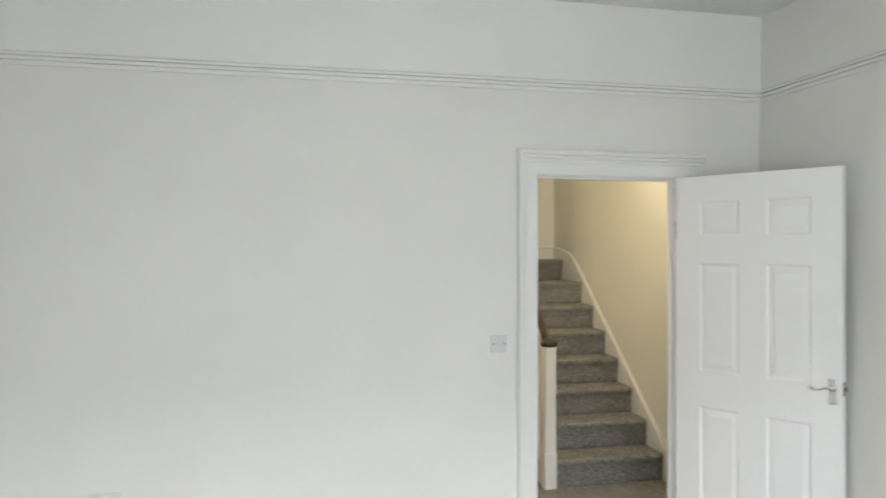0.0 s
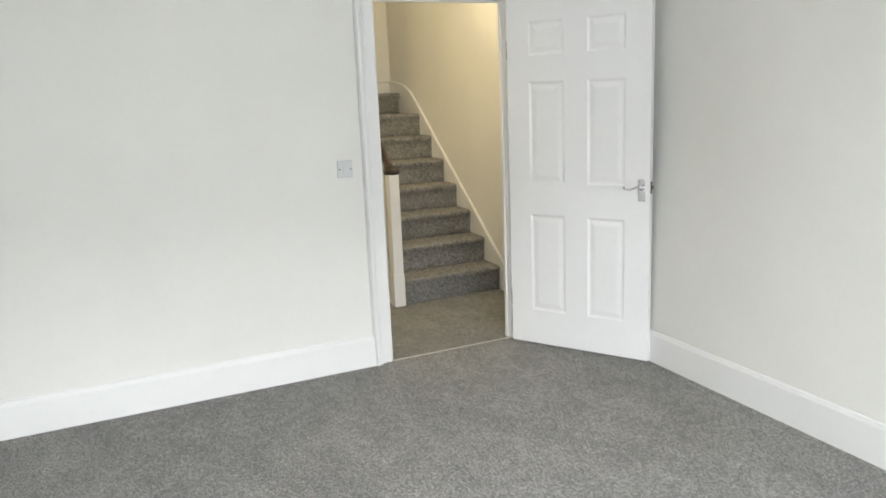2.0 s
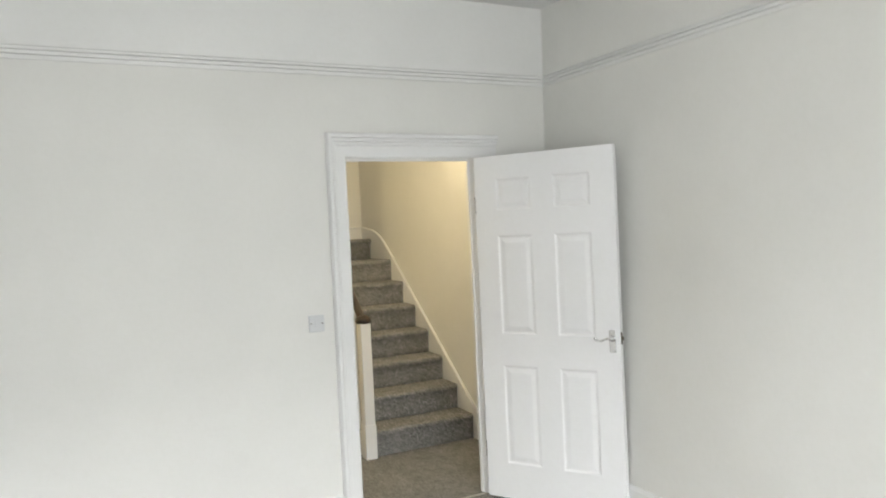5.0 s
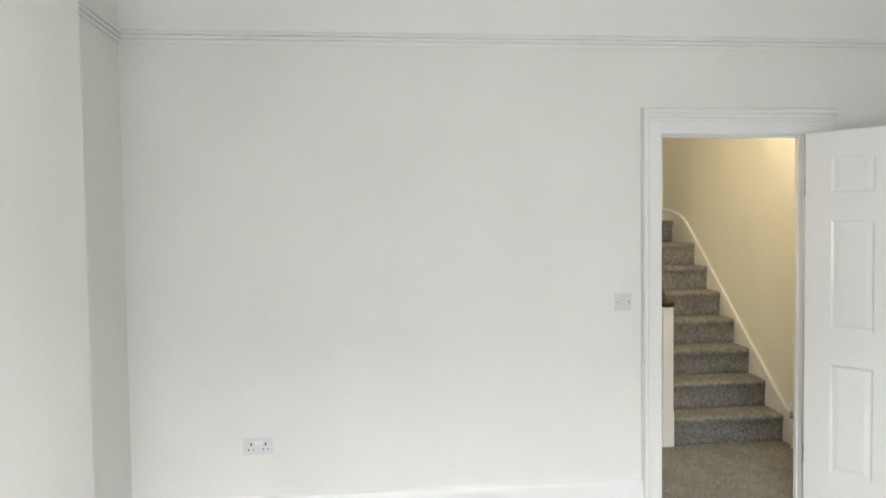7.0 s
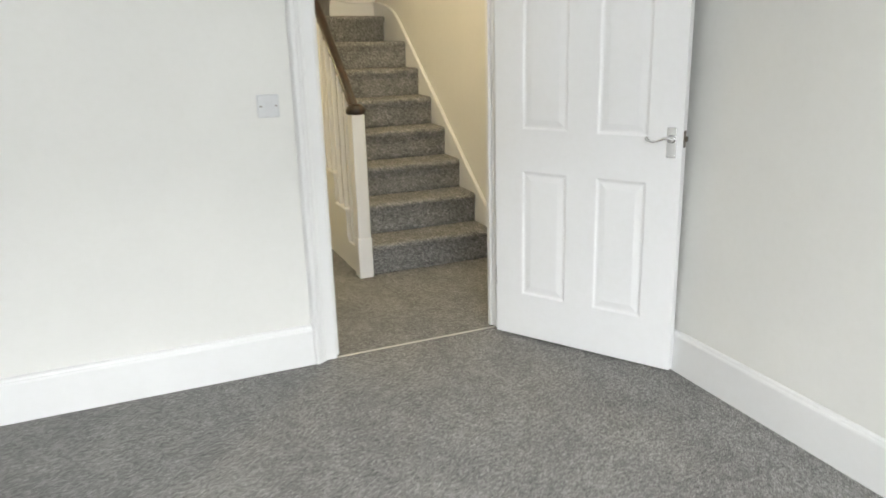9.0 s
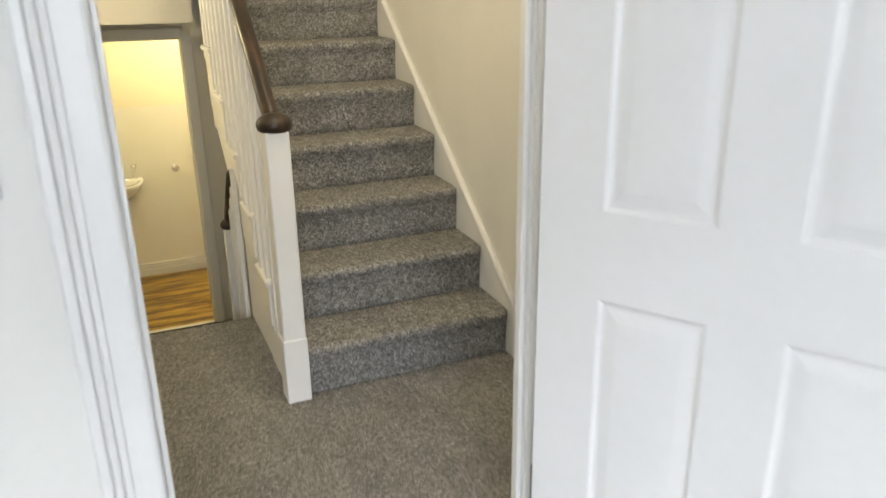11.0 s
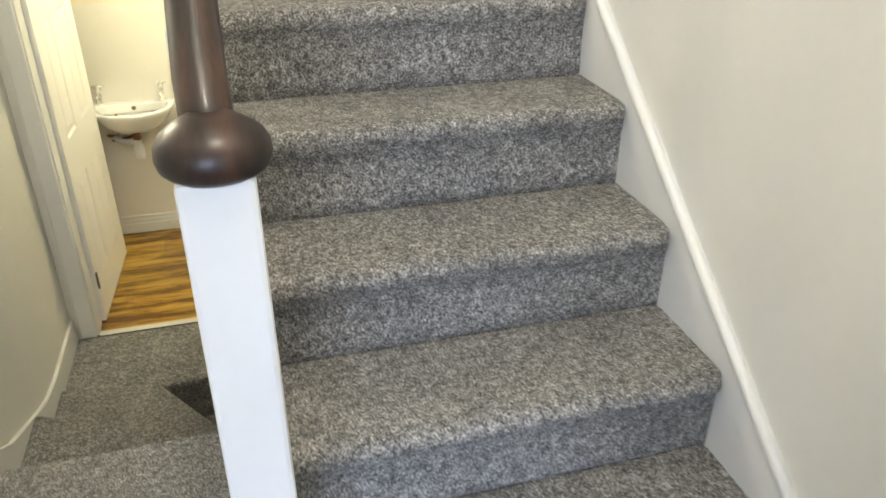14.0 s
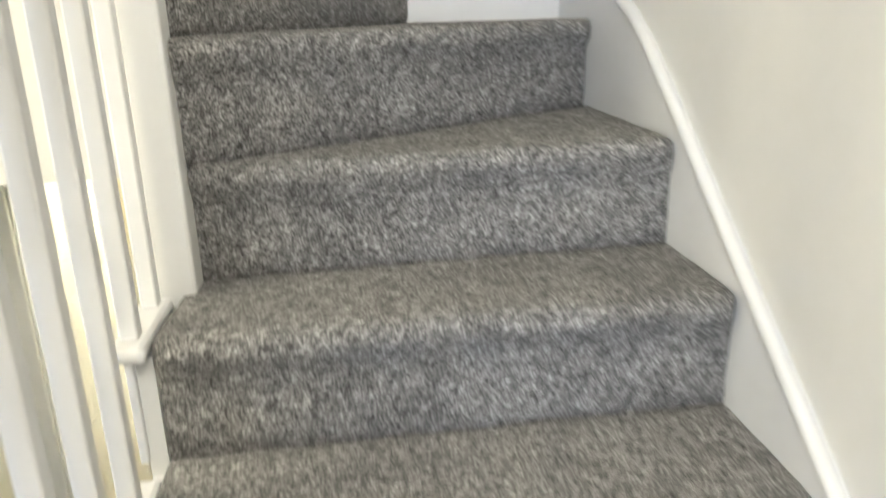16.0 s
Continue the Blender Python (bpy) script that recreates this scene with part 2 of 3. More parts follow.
setting(boxes("wall_frieze", [(XL_ALCOVE + 0.002, X_RAIL, -0.002, -0.0002, 2.50, ROOM_CEIL - 0.001)], FRIEZE), "whiter painted frieze above the picture rail", "wall")
piers = [XL_ALCOVE, *[x for w in WINS for x in w], XR_ROOM + 0.1]
setting(boxes("wall_south", [(piers[i], piers[i + 1], Y_FRONT - 0.25, Y_FRONT, 0, ROOM_CEIL) for i in range(0, len(piers), 2)]
              + [(a, b, Y_FRONT - 0.25, Y_FRONT, 0, WZ0) for a, b in WINS] + [(a, b, Y_FRONT - 0.25, Y_FRONT, WZ1, ROOM_CEIL) for a, b in WINS], WALL), "off-white painted window wall", "wall")
yw = Y_FRONT - 0.16
for n, (a, b) in enumerate(WINS):
    lights = 3
    mid = [a + (b - a) * k / lights for k in range(lights + 1)]
    bars = [mid[0] + 0.035] + mid[1:-1] + [mid[-1] - 0.035]
    win = boxes("window_%d" % (n + 1), [(a, b, yw - 0.03, yw + 0.03, WZ0, WZ0 + 0.06), (a, b, yw - 0.03, yw + 0.03, WZ1 - 0.06, WZ1)]
                + [(x - 0.035, x + 0.035, yw - 0.03, yw + 0.03, WZ0 + 0.06, WZ1 - 0.06) for x in bars], TRIM, bevel=0.004)
    setting(win, "white painted window in the front wall", "window")
    for x0, x1 in zip(mid, mid[1:]):
        pane = boxes("pane", [(x0 + 0.071, x1 - 0.071, yw - 0.003, yw + 0.003, WZ0 + 0.06, WZ1 - 0.06)], GLASS, win)
        pane.visible_shadow = False
setting(boxes("ground", [(-60, 60, -90, Y_FRONT - 0.26, -0.9, -0.6)], LAWN), "dull green ground outside the windows", "ground")

# skirting boards: tall plain board with a moulded top
SKIRT = [(0, 0), (0.020, 0), (0.0198, 0.03), (0.0150, 0.152), (0.0125, 0.160), (0.0105, 0.162), (0.0085, 0.170), (0.005, 0.174), (0, 0.1755)]


def strip(name, profile, path, mat, label, category):
    bm = bmesh.new()
    add_strip(bm, profile, path)
    return setting(finish(name, bm, mat), label, category)


ARCH_L, ARCH_R = -0.109, DOOR_W + 0.109
strip("baseboard", SKIRT, [(ARCH_L, 0, 0, -1.9, 0), (XL_ALCOVE, 0, 1, -1.9, 0), (XL_ALCOVE, -1.32, 1, 1, 0), (XL_BREAST, -1.32, 1, 1, 0), (XL_BREAST, -2.85, 1, -1, 0), (XL_ALCOVE, -2.85, 1, -1, 0),
                           (XL_ALCOVE, Y_FRONT, 1, 1, 0), (foot(Y_FRONT), Y_FRONT, -1, 1, 0), (XR_ROOM, 0, -1, -1.9, 0), (ARCH_R, 0, 0, -1.9, 0)], TRIM, "tall white moulded skirting board round the room", "skirting board")
RAIL = [(0, -0.030), (0.012, -0.030), (0.012, -0.016), (0.003, -0.014), (0.003, -0.009), (0.018, -0.007), (0.018, 0.004), (0.007, 0.006), (0.007, 0.011), (0.024, 0.013), (0.024, 0.022), (0.010, 0.024), (0.010, 0.029), (0.016, 0.031), (0.016, 0.034), (0, 0.036)]
strip("picture_rail", RAIL, [(XL_ALCOVE, 0, 1, -1, 2.477), (X_RAIL, 0, -1, -1, 2.477), (X_RAIL, Y_FRONT, -1, 1, 2.477)], FRIEZE, "white moulded picture rail round the room", "picture rail")
strip("picture_rail", RAIL, [(XL_ALCOVE, 0, 1, -1, 2.477), (XL_ALCOVE, -1.32, 1, 1, 2.477), (XL_BREAST, -1.32, 1, 1, 2.477), (XL_BREAST, -2.85, 1, -1, 2.477), (XL_ALCOVE, -2.85, 1, -1, 2.477), (XL_ALCOVE, Y_FRONT, 1, 1, 2.477)], FRIEZE,
      "white moulded picture rail round the chimney breast", "picture rail")


# door lining, stops and architraves
def door_frame():
    ob = group_at("door_frame_1", DOOR_W / 2, 0.05, 0)
    parts = [boxes("lining", [(-0.032, 0, 0.0, T, 0, DOOR_H + 0.03), (DOOR_W, DOOR_W + 0.032, 0.0, T, 0, DOOR_H + 0.03), (0, DOOR_W, 0.0, T, DOOR_H, DOOR_H + 0.03)], TRIM, bevel=0.002),
             boxes("stop", [(0, 0.012, 0.015, 0.04, 0, DOOR_H), (DOOR_W - 0.012, DOOR_W, 0.015, 0.04, 0, DOOR_H), (0.012, DOOR_W - 0.012, 0.015, 0.04, DOOR_H - 0.012, DOOR_H)], TRIM, bevel=0.002)]
    # stepped architrave: (distance from the opening, proud)
    prof = [(0.004, 0), (0.004, 0.016), (0.012, 0.020), (0.046, 0.020), (0.050, 0.026), (0.074, 0.026), (0.079, 0.034), (0.098, 0.036), (0.105, 0.030), (0.109, 0.020), (0.109, 0)]
    bm = bmesh.new()
    add_prism(bm, prof, lambda u, v, k: (DOOR_W + u, -v, k * (DOOR_H + 0.005)))
    parts.append(finish("architrave", bm, TRIM, bevel=0.002))
    bm = bmesh.new()
    # one moulding up the free side, mitred into the taller head
    head = [(0.0, 0), (0.0, 0.016), (0.010, 0.019), (0.064, 0.019), (0.067, 0.027), (0.080, 0.029), (0.083, 0.025), (0.086, 0.037), (0.100, 0.041), (0.103, 0.035), (0.107, 0.047), (0.124, 0.047), (0.133, 0.036), (0.133, 0)]
    ends = [[bm.verts.new(p) for p in ring] for ring in (
        [(-0.004 - 0.79 * u, -v, 0.0) for u, v in head],
        [(-0.004 - 0.79 * u, -v, DOOR_H + 0.005 + u) for u, v in head],
        [(DOOR_W + 0.109 + 0.35 * max(0, v - 0.03) + 0.06, -v, DOOR_H + 0.005 + u) for u, v in head])]
    for r, s in zip(ends, ends[1:]):
        for i in range(len(head)):
            bm.faces.new((r[i], r[(i + 1) % len(head)], s[(i + 1) % len(head)], s[i]))
    bm.faces.new(ends[0])
    bm.faces.new(ends[-1][::-1])
    parts.append(finish("mitred_architrave", bm, TRIM, bevel=0.001))
    parts.append(boxes("hall_architrave", [(-0.08, -0.004, T, T + 0.014, 0, DOOR_H + 0.08), (DOOR_W + 0.03, DOOR_W + 0.10, T, T + 0.008, 0, DOOR_H + 0.08), (-0.004, DOOR_W + 0.03, T, T + 0.014, DOOR_H + 0.004, DOOR_H + 0.08)], TRIM, bevel=0.003))
    for p in parts:
        under(ob, p)
    return setting(ob, "white painted door frame with stepped architrave and cornice head", "door frame")


door_frame()


# six-panel doors
def panel_door(name, width, height, thick, rows, mat):
    """Built from the hinge at the origin along +x, face towards -y."""
    ob = new(name)
    stile, mull = 0.135 * width / 0.838, 0.134 * width / 0.838
    pw = (width - 2 * stile - mull) / 2
    cols = [(stile, stile + pw), (width - stile - pw, width - stile)]
    bm = bmesh.new()
    xs = sorted({0, width, *[v for c in cols for v in c]})
    zs = sorted({0, height, *[v for r in rows for v in r]})
    for face, s in ((-thick / 2, 1), (thick / 2, -1)):
        for i in range(len(xs) - 1):
            for j in range(len(zs) - 1):
                x0, x1, z0, z1 = xs[i], xs[i + 1], zs[j], zs[j + 1]
                q = lambda d, y: [bm.verts.new((x, face + s * y, z)) for x, z in ((x0 + d, z0 + d), (x1 - d, z0 + d), (x1 - d, z1 - d), (x0 + d, z1 - d))]
                if (x0, x1) in cols and (z0, z1) in rows:
                    rings = [q(0, 0), q(0.004, 0.0015), q(0.010, 0.0055), q(0.016, 0.0065), q(0.022, 0.006), q(0.042, 0.002), q(0.048, 0.0016)]
                    for a, b in zip(rings, rings[1:]):
                        for k in range(4):
                            bm.faces.new((a[k], a[(k + 1) % 4], b[(k + 1) % 4], b[k]))
                    bm.faces.new(rings[-1])
                else:
                    bm.faces.new(q(0, 0))
    t = thick / 2
    for a, b in (((0, 0), (width, 0)), ((width, 0), (width, height)), ((width, height), (0, height)), ((0, height), (0, 0))):
        bm.faces.new([bm.verts.new(p) for p in ((a[0], -t, a[1]), (b[0], -t, b[1]), (b[0], t, b[1]), (a[0], t, a[1]))])
    bmesh.ops.remove_doubles(bm, verts=bm.verts, dist=0.0002)
    under(ob, finish("leaf", bm, mat))
    return ob


def lever_handle(x, z, y):
    """A scroll lever on a long plate, on the face at y, pointing to the hinge."""
    ob = boxes("handle_plate", [(x - 0.0195, x + 0.0195, y - 0.007, y, z - 0.073, z + 0.046)], CHROME, bevel=0.005)
    bm = bmesh.new()
    add_tube(bm, [(x, y - 0.004, z), (x, y - 0.020, z), (x, y - 0.030, z)], [0.017, 0.012, 0.010], 16)
    lever = []
    # a wave out of the boss that ends in a small scroll
    for k in range(15):
        s = k / 14
        lever.append((x + 0.006 - 0.092 * s, y - 0.034 + 0.005 * math.sin(s * 3.1), z + 0.0065 * math.sin(s * 6.0 + 0.3) - 0.005 * s))
    ex, ey, ez = lever[-1]
    for k in range(1, 8):
        a = k * 0.75
        lever.append((ex - 0.006 * math.sin(a), ey, ez + 0.006 * (1 - math.cos(a))))
    add_tube(bm, lever, [0.0085 - 0.0040 * min(1, k / 9) for k in range(15)] + [0.0042] * 7, 12)
    grip = finish("lever", bm, CHROME, smooth=True)
    bm = bmesh.new()
    for dx, dz in ((-0.012, 0.037), (0.012, 0.037), (-0.012, -0.064), (0.012, -0.064)):
        add_tube(bm, [(x + dx, y - 0.004, z + dz), (x + dx, y - 0.0075, z + dz)], 0.0035, 10)
    return ob, grip, finish("screw", bm, CHROME)


HX, HY, EX, EY = 0.788, -0.056, 1.211, -0.776
door = panel_door("door_1", 0.838, 1.988, 0.040, [(0.205, 0.780), (0.961, 1.530), (1.672, 1.855)], DOORP)
for p in lever_handle(0.797, 0.958, -0.020):
    under(door, p)
for p in lever_handle(0.797, 0.958, 0.0):
    p.matrix_basis = Matrix.Translation((0, 0.020, 0)) @ Matrix.Diagonal((1, -1, 1, 1))
    under(door, p)
under(door, boxes("latch_plate", [(0.838, 0.8405, -0.012, 0.012, 0.925, 0.990), (0.838, 0.850, -0.007, 0.007, 0.948, 0.968)], STEEL, bevel=0.001))
under(door, boxes("hinge", [(-0.012, 0.0, -0.006, 0.006, z, z + 0.1) for z in (0.22, 1.66)], STEEL, bevel=0.002))
door.matrix_world = pose(HX, HY, 0.010, 0, 0, math.degrees(math.atan2(EY - HY, EX - HX)))
tagged(door, "white painted six-panel door standing open into the room", "door")

# metal carpet bar in the doorway
bm = bmesh.new()
add_prism(bm, [(-0.008, 0), (-0.006, 0.002), (-0.003, 0.0035), (0.003, 0.0035), (0.006, 0.002), (0.008, 0)], lambda u, v, k: (0.002 + k * (DOOR_W - 0.004), -0.012 + u, v + 0.0015))
tagged(finish("threshold_strip", bm, BRASS, bevel=0.001), "pale metal carpet bar across the doorway floor", "threshold strip")


# light switch and socket
def light_switch(x, z):
    ob = group_at("light_switch", x, 0, z)
    under(ob, boxes("plate", [(x - 0.043, x + 0.043, -0.009, -0.0005, z - 0.045, z + 0.045)], GREYPL, bevel=0.003))
    under(ob, boxes("rocker", [(x - 0.010, x + 0.010, -0.0125, -0.008, z - 0.016, z + 0.016)], GREYPL, bevel=0.0015))
    for d in (-0.030, 0.030):
        bm = bmesh.new()
        add_tube(bm, [(x + d, -0.008, z), (x + d, -0.0105, z)], 0.0042, 10)
        under(ob, finish("screw", bm, STEEL))
    return tagged(ob, "square pale grey light switch on the wall beside the door", "light switch")


def double_socket(x, z):
    ob = group_at("wall_socket", x, 0, z)
    under(ob, boxes("plate", [(x - 0.073, x + 0.073, -0.010, -0.0005, z - 0.043, z + 0.043)], SOCKET, bevel=0.003))
    holes, rock = [], []
    for c in (-0.036, 0.036):
        holes += [(x + c - 0.004, x + c + 0.004, -0.0105, -0.0095, z + 0.004, z + 0.016), (x + c - 0.016, x + c - 0.008, -0.0105, -0.0095, z - 0.020, z - 0.014), (x + c + 0.008, x + c + 0.016, -0.0105, -0.0095, z - 0.020, z - 0.014)]
    for c in (-0.010, 0.010):
        rock.append((x + c - 0.006, x + c + 0.006, -0.0135, -0.0095, z + 0.006, z + 0.026))
    for h in holes:
        under(ob, boxes("pin_hole", [h], BLACK))
    for r in rock:
        under(ob, boxes("rocker", [r], PLASTIC, bevel=0.001))
    return tagged(ob, "white plastic double power socket low on the wall", "socket")


light_switch(-0.209, 1.122)
double_socket(-2.115, 0.438)

# ---------------------------------------------------------------- hall shell
setting(boxes("floor_hall", [(XH_L, XH_R, 0.03, LAND_EDGE - 0.004, -0.19, 0.0)], CARPET), "grey twist-pile carpet of the landing", "floor")
setting(boxes("wall_hall_east", [(XH_R, XH_R + 0.15, T, 5.0, -2.6, HALL_CEIL)], HALL), "cream painted wall beside the stairs", "wall")
setting(boxes("wall_hall_west", [(XH_L - 0.15, XH_L, T, WC_Y, -2.6, HALL_CEIL)], HALL), "cream painted wall beside the lower steps", "wall")
setting(boxes("wall_hall_north", [(0.47, XH_R, Y_BACK, Y_BACK + 0.12, 1.20, HALL_CEIL), (XH_L - 0.15, 0.47, Y_BACK, Y_BACK + 0.12, 2.40, HALL_CEIL)], HALL), "cream painted wall behind the winding stairs", "wall")
setting(boxes("ceiling_hall", [(XH_L - 0.15, XH_R + 0.15, T, Y_BACK + 0.12, HALL_CEIL, HALL_CEIL + 0.1)], CEIL), "white ceiling above the stairwell", "ceiling")
# soffit over the half landing
setting(boxes("ceiling_lobby", [(XH_L, 0.47, HEADER_Y + 0.06, WC_Y, 1.215, 1.275), (0.47, XH_R, Y_BACK, WC_Y, 1.14, 1.20)], CEIL), "white low ceiling over the half landing", "ceiling")
# header that closes the low ceiling against the slope under the upper stairs
bm = bmesh.new()
add_prism(bm, [(XH_L, 1.215), (0.47, 1.215), (0.47, 1.68), (0.44, 1.69), (XH_L, 2.39)], lambda u, v, k: (u, HEADER_Y + 0.06 * k, v))
setting(finish("wall_header", bm, HALL), "cream painted header over the half landing", "wall")

bm = bmesh.new()
add_prism(bm, [(0.44, 1.70), (XH_L, 2.40), (XH_L, 2.46), (0.44, 1.76)], lambda u, v, k: (u, 2.445 + k * (Y_BACK - 2.445), v))
setting(finish("ceiling_slope", bm, CEIL), "white sloping soffit under the upper stairs", "ceiling")

# ---------------------------------------------------------------- carpeted stairs
STAIR = group_at("staircase", 0.9, Y1, 0)
tagged(STAIR, "grey carpeted winding staircase with white balusters and dark handrail", "staircase")


def riser_line(k):
    """Left and right ends of the k-th riser."""
    y = Y1 + GOING * (k - 1)
    if k == 1:
        return (0.512, y), (XS_R, y)
    if k <= 6:
        return (XS_L, y), (XS_R, y)
    return {7: ((0.500, 2.43), (XS_R, 2.445)), 8: ((0.500, 2.40), (XS_R, 2.922)), 9: ((0.510, 2.42), (0.94, Y_BACK)), 10: ((0.470, 2.44), (0.56, Y_BACK)),
            11: ((0.24, 2.44), (0.26, Y_BACK)), 12: ((0.01, 2.44), (0.02, Y_BACK)), 13: ((-0.22, 2.44), (-0.22, Y_BACK)), 14: ((-0.45, 2.44), (-0.45, Y_BACK))}[k]


def carpet_step(k):
    (ax, ay), (bx, by) = riser_line(k)
    (cx, cy), (dx, dy) = riser_line(k + 1)
    z0, z1 = RISE * (k - 1), RISE * k
    along = Vector((bx - ax, by - ay)).normalized()
    out = Vector((along.y, -along.x))
    nose = [(-0.012, -0.014), (-0.003, 0.005), (0.001, 0.014), (0.002, 0.05), (0.004, 0.09), (0.008, RISE - 0.070), (0.015, RISE - 0.056), (0.022, RISE - 0.045), (0.028, RISE - 0.035), (0.031, RISE - 0.025),
            (0.0305, RISE - 0.016), (0.026, RISE - 0.008), (0.018, RISE - 0.003), (0.007, RISE)]
    back = [0.12, 0.25, 0.38, 0.5, 0.62, 0.75, 0.88, 0.97, 1.0]
    n = 72
    bm = bmesh.new()
    rows = []
    length = math.hypot(bx - ax, by - ay)
    for i in range(n + 1):
        u = i / n
        end = min(u, 1 - u) * length
        tuck = max(0.0, 1 - end / 0.022) ** 2
        p, q = Vector((ax + (bx - ax) * u, ay + (by - ay) * u)), Vector((cx + (dx - cx) * u, cy + (dy - cy) * u))
        col = []
        for o, h in nose:
            o2 = o * (1 - 0.75 * tuck)
            h2 = h - 0.010 * tuck * (h / RISE) ** 3
            w = noise.noise(Vector((u * length * 22, k * 3.1, h * 30))) * 0.0022 + noise.noise(Vector((u * length * 130, k, h * 150))) * 0.0016
            col.append(bm.verts.new((p.x + out.x * (o2 + w), p.y + out.y * (o2 + w), z0 + h2 + (w if h > 0.1 else 0))))
        for s in back:
            r = p.lerp(q, s) - out * (0.014 if s == 1.0 else -0.006 if s > 0.95 else 0)
            w = noise.noise(Vector((r.x * 20, r.y * 20, k))) * 0.002 + noise.noise(Vector((r.x * 120, r.y * 120, k))) * 0.0014
            col.append(bm.verts.new((r.x, r.y, z1 + w - 0.006 * tuck * (1 - s) - (0.006 if s == 1.0 else 0))))
        rows.append(col)
    for a, b in zip(rows, rows[1:]):
        for j in range(len(a) - 1):
            bm.faces.new((a[j], b[j], b[j + 1], a[j + 1]))
    if k == 8:
        bm.faces.new([bm.verts.new(v) for v in ((XS_R, 2.90, z1 - 0.001), (XS_R, Y_BACK, z1 - 0.001), (0.92, Y_BACK, z1 - 0.001))])
    ob = finish("carpeted_step", bm, CARPET, smooth=True)
    return under(STAIR, ob)


for k in range(1, 14):
    carpet_step(k)


def wall_string():
    line = lambda y: 0.228 + 0.798 * (y - 1.0)
    top = [(0.925, line(0.925))] + [(y, line(y)) for y in (1.2, 1.6, 2.0, 2.4, 2.5)] + [(2.58, 1.486), (2.66, 1.538), (2.76, 1.582), (2.88, 1.612), (3.02, 1.631), (Y_BACK, 1.642)]
    bm = bmesh.new()
    low = [(Y_BACK, 1.10), (2.70, 1.10), (1.2, -0.02), (0.925, -0.02)]
    add_prism(bm, top + low, lambda u, v, k: (XH_R - 0.018 * k, u, v))
    under(STAIR, finish("wall_string", bm, TRIM))
    bm = bmesh.new()
    add_tube(bm, [(XH_R - 0.012, y, z - 0.0095) for y, z in top], 0.012, 14)
    under(STAIR, finish("string_bead", bm, TRIM, smooth=True))
    # the string along the back wall, level at the corner and then rising
    bt = [(XH_R - 0.018, 1.642), (1.10, 1.650), (0.98, 1.675), (0.88, 1.73), (0.76, 1.83), (0.62, 1.98), (0.30, 2.27), (-0.3, 2.77)]
    bm = bmesh.new()
    add_prism(bm, bt + [(-0.3, 2.2), (0.6, 1.45), (XH_R - 0.018, 1.45)], lambda u, v, k: (u, Y_BACK - 0.018 * k, v))
    under(STAIR, finish("wall_string", bm, TRIM))
    bm = bmesh.new()
    add_tube(bm, [(x, Y_BACK - 0.012, z - 0.0095) for x, z in bt], 0.012, 14)
    under(STAIR, finish("string_bead", bm, TRIM, smooth=True))


wall_string()


def outer_string():
    """Cut string below the tread ends, with returned nosings and scrolled brackets."""
    steps = [(Y1 + 0.0, 0.0)]
    for k in range(1, 7):
        y = Y1 + GOING * (k - 1) + 0.004
        steps += [(y, RISE * k - 0.03), (y + GOING, RISE * k - 0.03)]
    bm = bmesh.new()
    add_prism(bm, steps + [(2.42, 0.86), (1.36, -0.012), (Y1 + 0.02, -0.012)], lambda u, v, k: (0.448 + 0.026 * k, u, v))
    under(STAIR, finish("outer_string", bm, TRIM))
    for k in range(1, 7):
        y, z = Y1 + GOING * (k - 1), RISE * k
        if k > 1:
            under(STAIR, boxes("nosing_return", [(0.425, 0.4745, y - 0.032, y + GOING - 0.036, z - 0.028, z - 0.004)], TRIM, bevel=0.009))
        bm = bmesh.new()
        scroll = [(-0.010, -0.030), (0.188, -0.030), (0.190, -0.060), (0.150, -0.070), (0.125, -0.095), (0.085, -0.098), (0.055, -0.125), (0.030, -0.160), (0.010, -0.185), (-0.010, -0.190)]
        add_prism(bm, scroll, lambda u, v, q: (0.438 + 0.012 * q, y + u + 0.004, z + v))
        if k > 1:
            under(STAIR, finish("bracket", bm, TRIM, bevel=0.002))
        else:
            bm.free()


outer_string()
RAIL_LINE = lambda y: 0.985 + 0.835 * (y - 1.10)


